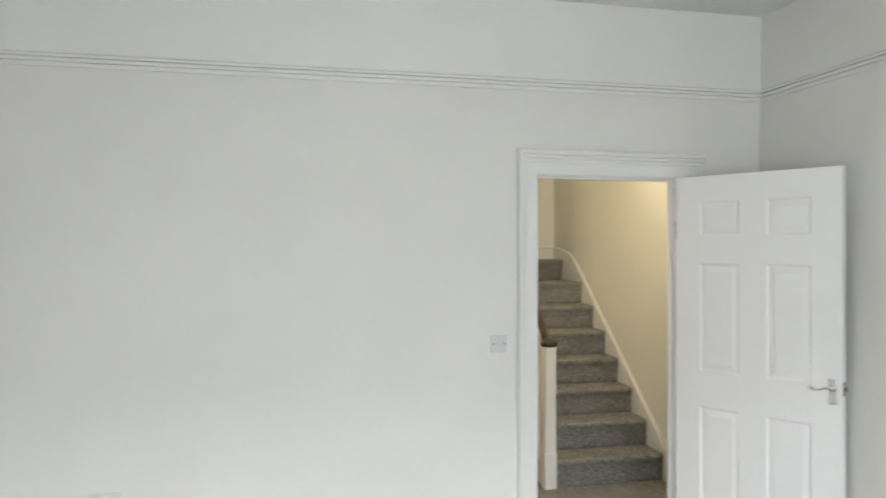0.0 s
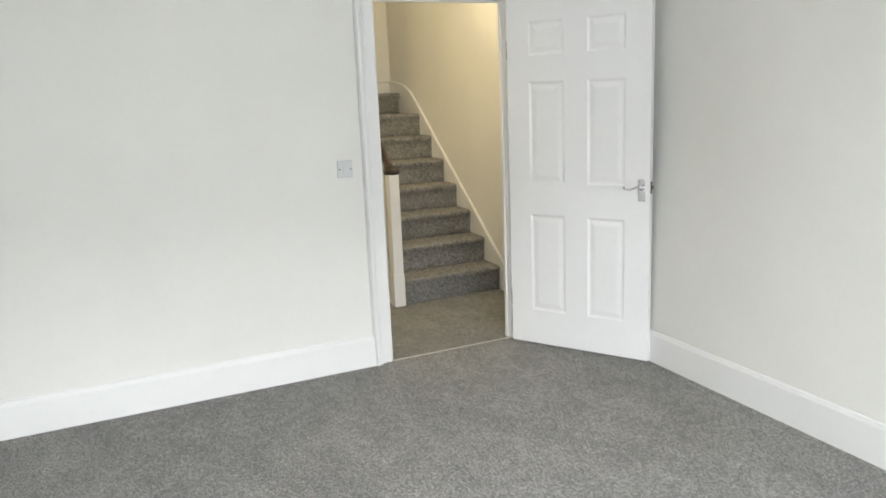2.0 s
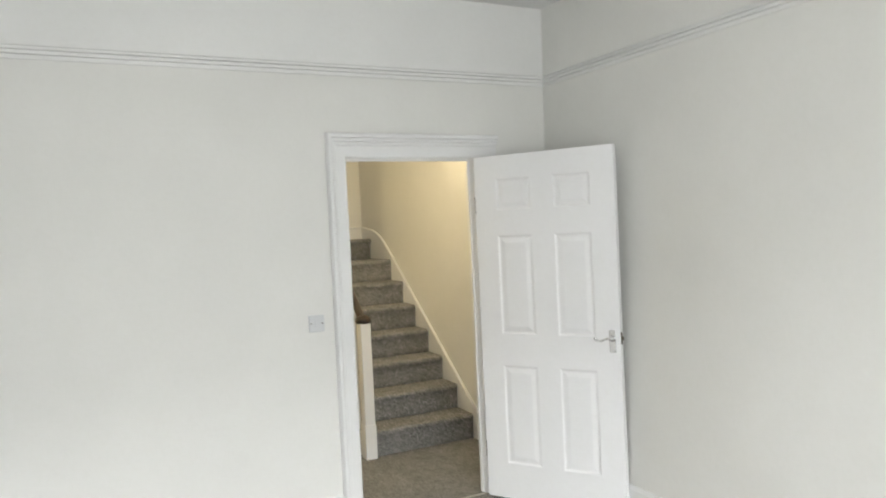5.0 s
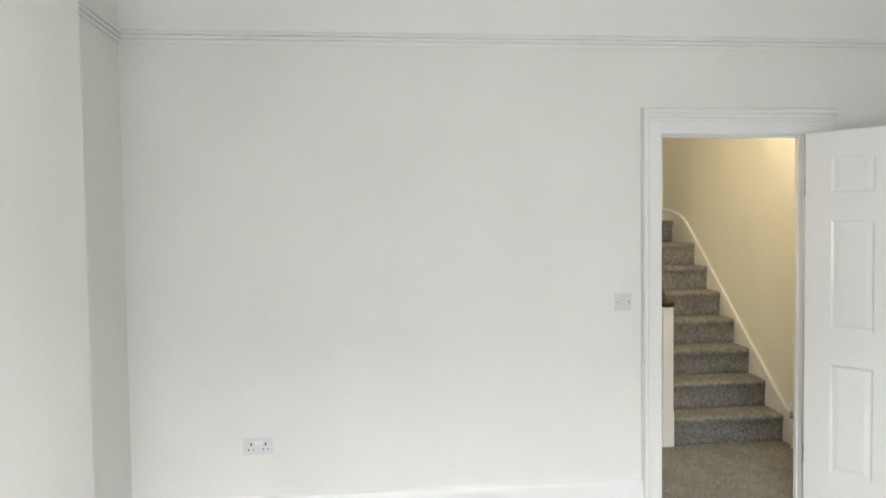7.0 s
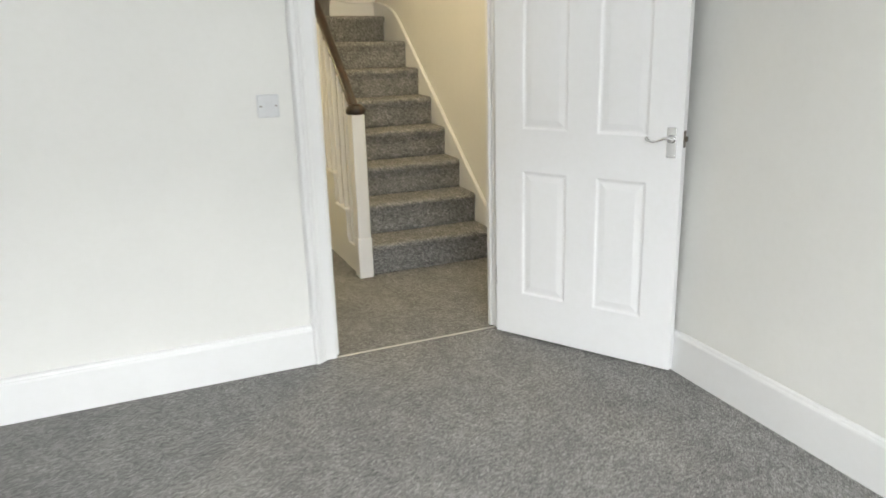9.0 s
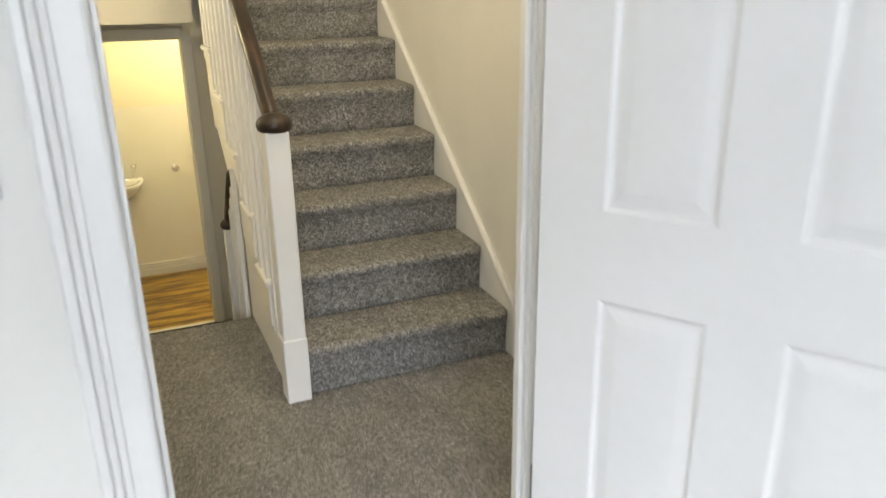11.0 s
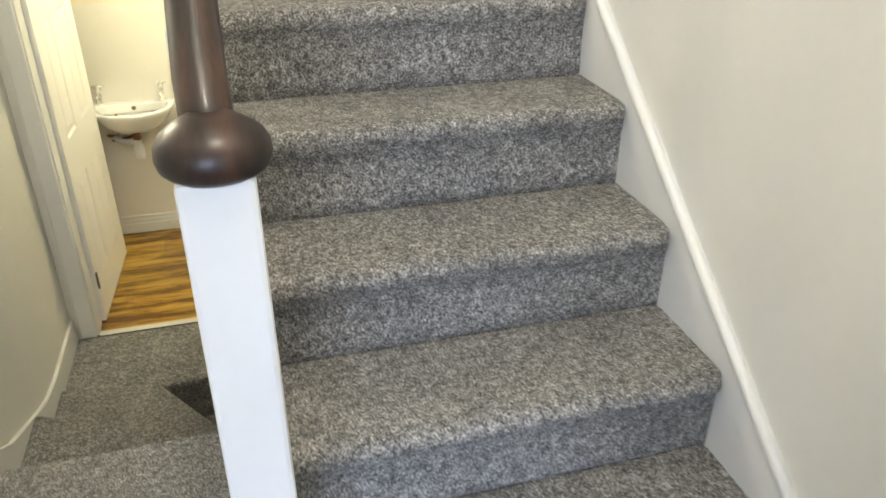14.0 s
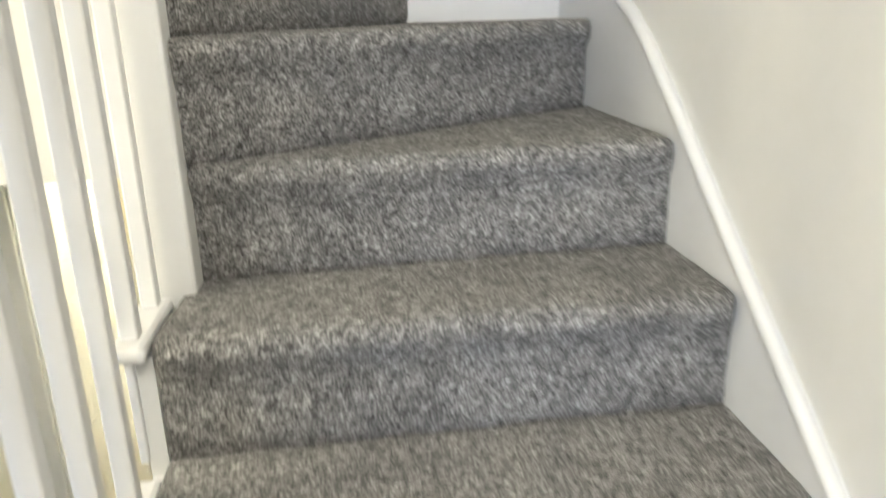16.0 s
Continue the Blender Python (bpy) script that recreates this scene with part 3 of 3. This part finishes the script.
def newels_and_rail():
    bm = bmesh.new()
    add_box(bm, 0.431, 0.508, 1.012, 1.092, 0.2, 0.958)
    shaft = finish("newel_post", bm, TRIM, bevel=0.007)
    under(STAIR, shaft)
    under(STAIR, boxes("newel_base", [(0.426, 0.511, 1.007, 1.097, 0.0, 0.243)], TRIM, bevel=0.006))
    bm = bmesh.new()
    add_lathe(bm, [(0.034, 0.0), (0.047, 0.002), (0.0545, 0.009), (0.0575, 0.020), (0.0565, 0.031), (0.051, 0.041), (0.041, 0.049), (0.031, 0.055), (0.022, 0.060)], (0.471, 1.054, 0.953), 28)
    under(STAIR, finish("newel_cap", bm, MAHOG, smooth=True))
    bm = bmesh.new()
    pts = [(0.470, 1.064, 0.980), (0.468, 1.082, 1.000), (0.466, 1.12, 1.032), (0.466, 1.17, 1.076)]
    pts += [(0.466, y, RAIL_LINE(y) + 0.04) for y in (1.25, 1.5, 1.75, 2.0, 2.25, 2.361)]
    add_tube(bm, pts, [0.027, 0.027] + [0.0275] * (len(pts) - 2), 18)
    under(STAIR, finish("handrail", bm, MAHOG, smooth=True))
    under(STAIR, boxes("upper_newel", [(0.452, 0.512, 2.360, 2.424, 0.75, 2.62)], TRIM, bevel=0.006))
    # square sticks, two to a tread
    for k in range(1, 7):
        for d in (0.012, 0.130):
            y = Y1 + GOING * (k - 1) + d
            if y < 1.12 or y > 2.345:
                continue
            z0, z1 = RISE * k - 0.004, RAIL_LINE(y) + 0.022
            under(STAIR, boxes("baluster", [(0.436, 0.461, y - 0.0125, y + 0.0125, z0, z1)], TRIM, bevel=0.003))


newels_and_rail()

# steps from the landing down to the half landing, turning under the upper flight
LOW = group_at("lower_staircase", 0.0, 2.4, WC_Z)
tagged(LOW, "carpeted winding steps down to the half landing with a dark handrail", "staircase")


def winder(poly, z0, z1):
    bm = bmesh.new()
    add_prism(bm, poly, lambda u, v, k: (u, v, z1 if k else z0))
    return under(LOW, finish("carpeted_step", bm, CARPET, bevel=0.018, smooth=False))


XW = XH_L + 0.012
winder([(XW, 1.80), (0.452, 1.80), (0.452, 2.05), (XW, 2.05)], -0.62, -0.2)
winder([(XW, 2.03), (0.452, 2.03), (0.44, 2.24), (XW, 2.31)], -0.82, -0.4)
winder([(XW, 2.29), (0.44, 2.22), (0.42, 2.445), (0.073, 2.615), (XW, 2.836)], -1.0, -0.6)
# the turn at the foot, and the strip before the cloakroom door a little below it
winder([(XW, 2.81), (0.073, 2.59), (0.42, 2.42), (0.41, 2.53), (0.227, 2.827), (0.026, 3.125), (XW, 3.19)], -1.2, -0.757)
winder([(XW, 3.10), (0.00, 3.10), (0.03, 3.135), (0.60, 3.20), (0.60, WC_Y - 0.01), (XW, WC_Y - 0.01)], -1.2, WC_Z)
winder([(0.02, 3.10), (0.40, 2.50), (0.72, 2.42), (0.72, 3.22), (0.06, 3.15)], -1.4, -1.0)
winder([(0.70, 2.42), (1.29, 2.42), (1.29, 3.64), (0.58, 3.64), (0.58, 3.18), (0.70, 3.18)], -1.6, -1.2)
# riser under the landing's edge, with the carpet rolled over it
bm = bmesh.new()
add_prism(bm, [(LAND_EDGE - 0.03, -0.0), (LAND_EDGE - 0.008, -0.003), (LAND_EDGE + 0.002, -0.010), (LAND_EDGE + 0.004, -0.020), (LAND_EDGE - 0.004, -0.034), (LAND_EDGE - 0.012, -0.06), (LAND_EDGE - 0.012, -0.21), (LAND_EDGE - 0.03, -0.21)],
          lambda u, v, k: (XW + k * (0.448 - XW), u, v))
under(LOW, finish("landing_nosing", bm, CARPET, smooth=False))
bm = bmesh.new()
add_lathe(bm, [(0.020, 0.0), (0.031, 0.003), (0.038, 0.012), (0.038, 0.026), (0.031, 0.038), (0.020, 0.046)], (0.428, 2.13, 0.325), 22)
under(LOW, finish("newel_cap", bm, MAHOG, smooth=True))
under(LOW, boxes("newel_post", [(0.402, 0.451, 2.105, 2.155, -0.6, 0.326)], TRIM, bevel=0.005))
bm = bmesh.new()
add_tube(bm, [(0.430, 2.125, 0.355), (0.432, 2.10, 0.395), (0.434, 2.05, 0.455), (0.436, 1.88, 0.640)], [0.020, 0.024, 0.025, 0.025], 14)
under(LOW, finish("handrail", bm, MAHOG, smooth=True))
for y in (1.855, 1.915, 1.975, 2.035):
    under(LOW, boxes("baluster", [(0.423, 0.445, y - 0.011, y + 0.011, -0.4, 0.46 + (2.05 - y) * 1.08)], TRIM, bevel=0.002))
# spandrel board beneath the upper flight
bm = bmesh.new()
add_prism(bm, [(1.10, -0.012), (1.82, -0.012), (1.82, -0.62), (2.40, -0.62), (2.40, -0.55), (1.84, -0.20), (1.84, 0.39), (1.36, 0.0)], lambda u, v, k: (0.452 + 0.012 * k, u, v))
under(LOW, finish("spandrel", bm, TRIM))

# skirting in the hall
HSK = [(0, 0), (0.018, 0), (0.018, 0.135), (0.013, 0.146), (0.010, 0.158), (0, 0.165)]
strip("baseboard", HSK, [(XH_R, T + 0.02, -1, 0, 0), (XH_R, 0.926, -1, 0, 0)], TRIM, "white skirting board beneath the radiator", "skirting board")
strip("baseboard", HSK, [(XH_L, T + 0.01, 1, 0, 0), (XH_L, 1.80, 1, 0, 0)], TRIM, "white skirting board on the landing", "skirting board")
bm = bmesh.new()
add_prism(bm, [(1.80, 0.165), (1.95, 0.02), (2.42, -0.415), (2.56, -0.505), (2.90, -0.635), (3.02, -0.672), (3.14, -0.685), (WC_Y - 0.01, -0.685), (WC_Y - 0.01, -0.81), (2.7, -0.81), (1.80, -0.3)], lambda u, v, k: (XH_L + 0.016 * k, u, v))
setting(finish("baseboard", bm, TRIM, bevel=0.003), "white sloping skirting board along the lower steps", "skirting board")


# radiator
def radiator():
    y0, y1, z0, z1 = 0.20, 0.808, 0.165, 0.748
    xf, xb = 1.242, 1.310
    ob = group_at("radiator", xf + 0.03, (y0 + y1) / 2, z0)
    bm = bmesh.new()
    n = 17
    prof = [(y0, 0.003)]
    for i in range(n):
        a = y0 + 0.022 + (y1 - y0 - 0.044) * i / n
        b = y0 + 0.022 + (y1 - y0 - 0.044) * (i + 1) / n
        w = b - a
        prof += [(a + 0.10 * w, 0.0004), (a + 0.25 * w, -0.0004), (a + 0.75 * w, -0.0004), (a + 0.90 * w, 0.0004)]
    prof += [(y1, 0.003), (y1, 0.012), (y0, 0.012)]
    add_prism(bm, prof, lambda u, v, k: (xf + v, u, z0 + 0.028 + k * (z1 - z0 - 0.064)))
    add_prism(bm, [(0, 0.0), (0.0, 0.03), (0.012, 0.03), (0.012, 0.0)], lambda u, v, k: (xf - 0.002 + u, y0 + k * (y1 - y0), z0 + v))
    under(ob, finish("front_panel", bm, RADP))
    under(ob, boxes("top_rail", [(xf - 0.004, xf + 0.010, y0 - 0.002, y1 + 0.002, z1 - 0.036, z1), (xb - 0.010, xb, y0, y1, z1 - 0.036, z1 - 0.001)], RADP, bevel=0.003))
    slats = [(xf + 0.008, xb - 0.008, y0 + 0.012 + i * 0.0125, y0 + 0.0185 + i * 0.0125, z1 - 0.007, z1 - 0.003) for i in range(int((y1 - y0 - 0.02) / 0.0125))]
    under(ob, boxes("grille", slats + [(xf + 0.008, xb - 0.008, y0 - 0.001, y0 + 0.010, z1 - 0.02, z1 - 0.001), (xf + 0.008, xb - 0.008, y1 - 0.010, y1 + 0.001, z1 - 0.02, z1 - 0.001)], RADP))
    for ya in (y0, y1 - 0.004):
        under(ob, boxes("side_panel", [(xf + 0.006, xb - 0.002, ya, ya + 0.004, z0 + 0.03, z1 - 0.03)], RADP))
    under(ob, boxes("back_panel", [(xb - 0.006, xb + 0.004, y0 + 0.01, y1 - 0.01, z0, z1 - 0.02)], RADP))
    marks = [(xf - 0.0045, xf - 0.0035, y0 + 0.04 + i * 0.034, y0 + 0.058 + i * 0.034, z1 - 0.0385, z1 - 0.0355) for i in range(int((y1 - y0 - 0.05) / 0.034))]
    under(ob, boxes("vent_slot", marks, SLOT))
    return tagged(ob, "white enamelled panel radiator fixed to the hall wall", "radiator")


radiator()


def radiator_valve():
    x, y = 1.268, 0.866
    ob = group_at("radiator_valve", x, y, 0)
    bm = bmesh.new()
    add_lathe(bm, [(0.013, 0.0), (0.0165, 0.004), (0.0165, 0.05), (0.0145, 0.056), (0.012, 0.058), (0.010, 0.066)], (x, y, 0.252), 16)
    under(ob, finish("thermostat_head", bm, PLASTIC, smooth=False, bevel=0.001))
    bm = bmesh.new()
    add_lathe(bm, [(0.008, 0.0), (0.012, 0.002), (0.012, 0.022), (0.009, 0.026), (0.009, 0.05), (0.011, 0.052)], (x, y, 0.198), 12)
    add_tube(bm, [(x, y, 0.218), (x, y - 0.06, 0.218)], 0.009, 12)
    under(ob, finish("valve_body", bm, CHROME))
    bm = bmesh.new()
    add_tube(bm, [(x, y, 0.0), (x, y, 0.2)], 0.0075, 12)
    under(ob, finish("pipe", bm, TRIM, smooth=True))
    return tagged(ob, "white thermostatic radiator valve on a painted pipe", "radiator valve")


radiator_valve()


# hall pendant, high over the landing
def ceiling_light(name, x, y, z, top, label):
    ob = group_at(name, x, y, z)
    bm = bmesh.new()
    add_tube(bm, [(x, y, z + 0.12), (x, y, top)], 0.004, 8)
    add_lathe(bm, [(0.045, 0), (0.045, 0.012), (0.02, 0.03)], (x, y, top - 0.03), 16)
    under(ob, finish("flex", bm, PLASTIC))
    bm = bmesh.new()
    add_lathe(bm, [(0.016, 0.0), (0.018, 0.03), (0.012, 0.05)], (x, y, z + 0.08), 14)
    under(ob, finish("lamp_holder", bm, PLASTIC))
    return tagged(ob, label, "pendant light")


ceiling_light("unseen_pendant_light", 0.66, 0.66, 2.66, HALL_CEIL, "plain white pendant lamp holder high over the stairs")
# added holder for the lobby fill lamp, never in view
ceiling_light("unseen_pendant_light", -0.16, 2.12, 1.38, HALL_CEIL, "plain white pendant lamp holder added out of view for the lobby fill lamp")

# ---------------------------------------------------------------- cloakroom off the half landing
WX0, WX1 = -0.75, 0.85
WDL, WDR, WHEAD = -0.280, 0.448, 1.092
setting(boxes("wall_cloakroom", [(-0.9, WDL - 0.02, WC_Y, WC_Y + 0.10, -2.6, 2.46), (WDR + 0.02, XH_R, WC_Y, WC_Y + 0.10, -2.6, 2.46), (WDL - 0.02, WDR + 0.02, WC_Y, WC_Y + 0.10, WHEAD + 0.02, 2.46), (WDL - 0.02, WDR + 0.02, WC_Y, WC_Y + 0.10, -2.6, WC_Z - 0.03)], HALL),
        "cream painted wall with the cloakroom doorway", "wall")
setting(boxes("wall_cloakroom_north", [(WX0, WX1, WC_BACK, WC_BACK + 0.1, WC_Z - 0.1, 1.60)], CREAM), "cream painted end wall of the cloakroom", "wall")
setting(boxes("wall_cloakroom_west", [(WX0 - 0.1, WX0, WC_Y + 0.1, WC_BACK + 0.1, WC_Z - 0.1, 1.60)], CREAM), "cream painted side wall of the cloakroom", "wall")
setting(boxes("wall_cloakroom_east", [(WX1, WX1 + 0.1, WC_Y + 0.1, WC_BACK + 0.1, WC_Z - 0.1, 1.60)], CREAM), "cream painted side wall of the cloakroom", "wall")
setting(boxes("ceiling_cloakroom", [(WX0 - 0.1, WX1 + 0.1, WC_Y + 0.02, WC_BACK + 0.1, 1.60, 1.7)], CEIL), "white cloakroom ceiling", "ceiling")
setting(boxes("splashback", [(WX0, WX1, WC_BACK - 0.004, WC_BACK - 0.0002, WC_Z + 0.1, 0.55)], SPLASH), "white gloss lower wall panel behind the basin", "wall panel")
WSK = [(0, 0), (0.024, 0), (0.024, 0.058), (0.014, 0.056), (0.016, 0.082), (0.007, 0.080), (0.009, 0.100), (0, 0.105)]
strip("baseboard", WSK, [(WX0, WC_BACK - 0.004, 0, -1, WC_Z), (WX1, WC_BACK - 0.004, 0, -1, WC_Z)], TRIM, "white ridged skirting board in the cloakroom", "skirting board")


def wc_frame():
    ob = group_at("door_frame_2", 0.07, WC_Y, WC_Z)
    under(ob, boxes("lining", [(WDL - 0.02, WDL, WC_Y - 0.002, WC_Y + 0.102, WC_Z, WHEAD + 0.02), (WDR, WDR + 0.02, WC_Y - 0.002, WC_Y + 0.102, WC_Z, WHEAD + 0.02), (WDL, WDR, WC_Y - 0.002, WC_Y + 0.102, WHEAD, WHEAD + 0.02)], TRIM, bevel=0.002))
    under(ob, boxes("architrave", [(WDL - 0.075, WDL - 0.006, WC_Y - 0.020, WC_Y - 0.002, WC_Z, WHEAD + 0.07), (WDR + 0.006, WDR + 0.070, WC_Y - 0.020, WC_Y - 0.002, WC_Z, WHEAD + 0.07), (WDL - 0.006, WDR + 0.006, WC_Y - 0.020, WC_Y - 0.002, WHEAD + 0.006, WHEAD + 0.07)], TRIM, bevel=0.005))
    return setting(ob, "cream-white painted cloakroom door frame", "door frame")


wc_frame()
wdoor = panel_door("door_2", 0.735, 1.868, 0.035, [(0.19, 0.69), (0.89, 1.41), (1.54, 1.71)], DOORP)
under(wdoor, boxes("hinge", [(-0.004, 0.012, -0.026, -0.0175, z, z + 0.085) for z in (0.18, 1.72)], STEEL, bevel=0.002))
wdoor.matrix_world = pose(WDL + 0.004, WC_Y + 0.105, WC_Z + 0.012, 0, 0, 87.5)
tagged(wdoor, "cream-white six-panel cloakroom door standing open inwards", "door")
bm = bmesh.new()
add_prism(bm, [(-0.02, 0), (-0.014, 0.005), (0, 0.008), (0.014, 0.005), (0.02, 0)], lambda u, v, k: (WDL + 0.001 + k * (WDR - WDL - 0.002), WC_Y + 0.005 + u, WC_Z + 0.0015 + v))
tagged(finish("threshold_strip", bm, BRASS), "pale metal floor bar under the cloakroom doorway", "threshold strip")


def basin():
    cx, rim = -0.070, 0.012
    ob = group_at("wash_basin", cx, WC_BACK - 0.12, rim - 0.15)
    bm = bmesh.new()
    y0 = WC_BACK - 0.005
    n = 28
    hw, dp = 0.222, 0.30

    def ring(s, z, inset=0.0):
        pts = []
        for i in range(n + 1):
            a = math.pi * i / n
            pts.append((cx - math.cos(a) * (hw * s - inset), y0 - inset * 0.4 - (abs(math.sin(a)) ** 0.62) * (dp * s - inset * 1.4), z))
        return pts
    rings = [ring(0.35, rim - 0.155), ring(0.62, rim - 0.130), ring(0.84, rim - 0.080), ring(0.96, rim - 0.035), ring(1.0, rim - 0.014), ring(1.0, rim - 0.004), ring(0.985, rim),
             ring(1.0, rim - 0.001, 0.030), ring(1.0, rim - 0.010, 0.040), ring(0.92, rim - 0.06, 0.055), ring(0.75, rim - 0.105, 0.06), ring(0.45, rim - 0.118, 0.05)]
    vr = [[bm.verts.new(p) for p in r] for r in rings]
    for a, b in zip(vr, vr[1:]):
        for i in range(n):
            bm.faces.new((a[i], a[i + 1], b[i + 1], b[i]))
        bm.faces.new((a[n], a[0], b[0], b[n]))
    bm.faces.new(vr[0])
    bm.faces.new(vr[-1])
    under(ob, finish("bowl", bm, CERAMIC, smooth=True))
    # flat ledge at the back
    under(ob, boxes("ledge", [(cx - 0.208, cx + 0.208, y0 - 0.060, y0, rim - 0.05, rim + 0.002)], CERAMIC, bevel=0.010))
    bm = bmesh.new()
    add_tube(bm, [(cx + 0.005, y0 - 0.0605, rim - 0.022), (cx + 0.005, y0 - 0.064, rim - 0.022)], 0.012, 14)
    under(ob, finish("overflow", bm, STEEL))
    for s in (-0.165, 0.165):
        x = cx + s
        bm = bmesh.new()
        add_lathe(bm, [(0.020, 0.0), (0.018, 0.010), (0.012, 0.018), (0.012, 0.072), (0.016, 0.078), (0.014, 0.096)], (x, y0 - 0.030, rim + 0.002), 14)
        add_tube(bm, [(x, y0 - 0.03, rim + 0.055), (x, y0 - 0.07, rim + 0.064), (x, y0 - 0.100, rim + 0.055), (x, y0 - 0.106, rim + 0.032)], [0.012, 0.011, 0.010, 0.010], 12)
        add_tube(bm, [(x - 0.028, y0 - 0.03, rim + 0.104), (x + 0.028, y0 - 0.03, rim + 0.104)], 0.006, 10)
        add_tube(bm, [(x, y0 - 0.054, rim + 0.104), (x, y0 - 0.006, rim + 0.104)], 0.006, 10)
        under(ob, finish("tap", bm, CHROME, smooth=True))
    bm = bmesh.new()
    ty = y0 - 0.12
    add_lathe(bm, [(0.020, 0), (0.026, 0.006), (0.026, 0.075), (0.020, 0.085), (0.017, 0.09), (0.017, 0.12)], (cx, ty, rim - 0.30), 16)
    add_tube(bm, [(cx, ty, rim - 0.20), (cx - 0.08, ty + 0.02, rim - 0.20), (cx - 0.14, y0, rim - 0.20)], 0.016, 12)
    under(ob, finish("bottle_trap", bm, PLASTIC, smooth=True))
    bm = bmesh.new()
    add_lathe(bm, [(0.024, 0), (0.024, 0.03), (0.018, 0.036)], (cx, ty, rim - 0.185), 14)
    add_tube(bm, [(cx - 0.10, y0 - 0.03, rim - 0.06), (cx - 0.10, y0 - 0.03, rim - 0.17), (cx - 0.13, y0 - 0.02, rim - 0.19), (cx - 0.17, y0, rim - 0.19)], 0.008, 10)
    add_tube(bm, [(cx + 0.10, y0 - 0.03, rim - 0.05), (cx + 0.07, y0 - 0.03, rim - 0.15), (cx - 0.05, y0 - 0.025, rim - 0.20), (cx - 0.15, y0, rim - 0.22)], 0.008, 10)
    under(ob, finish("waste_and_pipes", bm, COPPER, smooth=True))
    return tagged(ob, "small white ceramic wall-hung wash basin with chrome taps", "wash basin")


basin()
bm = bmesh.new()
add_tube(bm, [(0.398, WC_BACK - 0.004, 0.060), (0.398, WC_BACK - 0.010, 0.060)], 0.028, 18)
add_tube(bm, [(0.398, WC_BACK - 0.010, 0.060), (0.398, WC_BACK - 0.050, 0.060)], [0.012, 0.018], 14)
tagged(finish("wall_hook", bm, CHROME, bevel=0.001), "round chrome wall hook beside the basin", "hook")

# laminate planks
setting(boxes("floor_cloakroom", [(WX0, WX1, WC_Y + 0.0, WC_BACK, WC_Z - 0.1, WC_Z - 0.010)], BLACK), "orange-brown laminate plank floor of the cloakroom", "floor")
fl = bpy.data.objects["floor_cloakroom"]
rnd = random.Random(4)
y, row = WC_Y + 0.024, 0
while y < WC_BACK - 0.01:
    w = min(0.190, WC_BACK - 0.004 - y)
    x = WX0 - (0.0, 0.62, 0.31, 0.85, 0.48, 0.16, 0.7)[row % 7]
    while x < WX1:
        a, b = max(x, WX0 + 0.002), min(x + 1.2, WX1 - 0.002)
        if b - a > 0.05:
            boxes("plank", [(a + 0.0006, b - 0.0006, y + 0.0006, y + w - 0.0006, WC_Z - 0.0095, WC_Z)], LAMIN, fl, bevel=0.0012)
        x += 1.2
    y += w
    row += 1
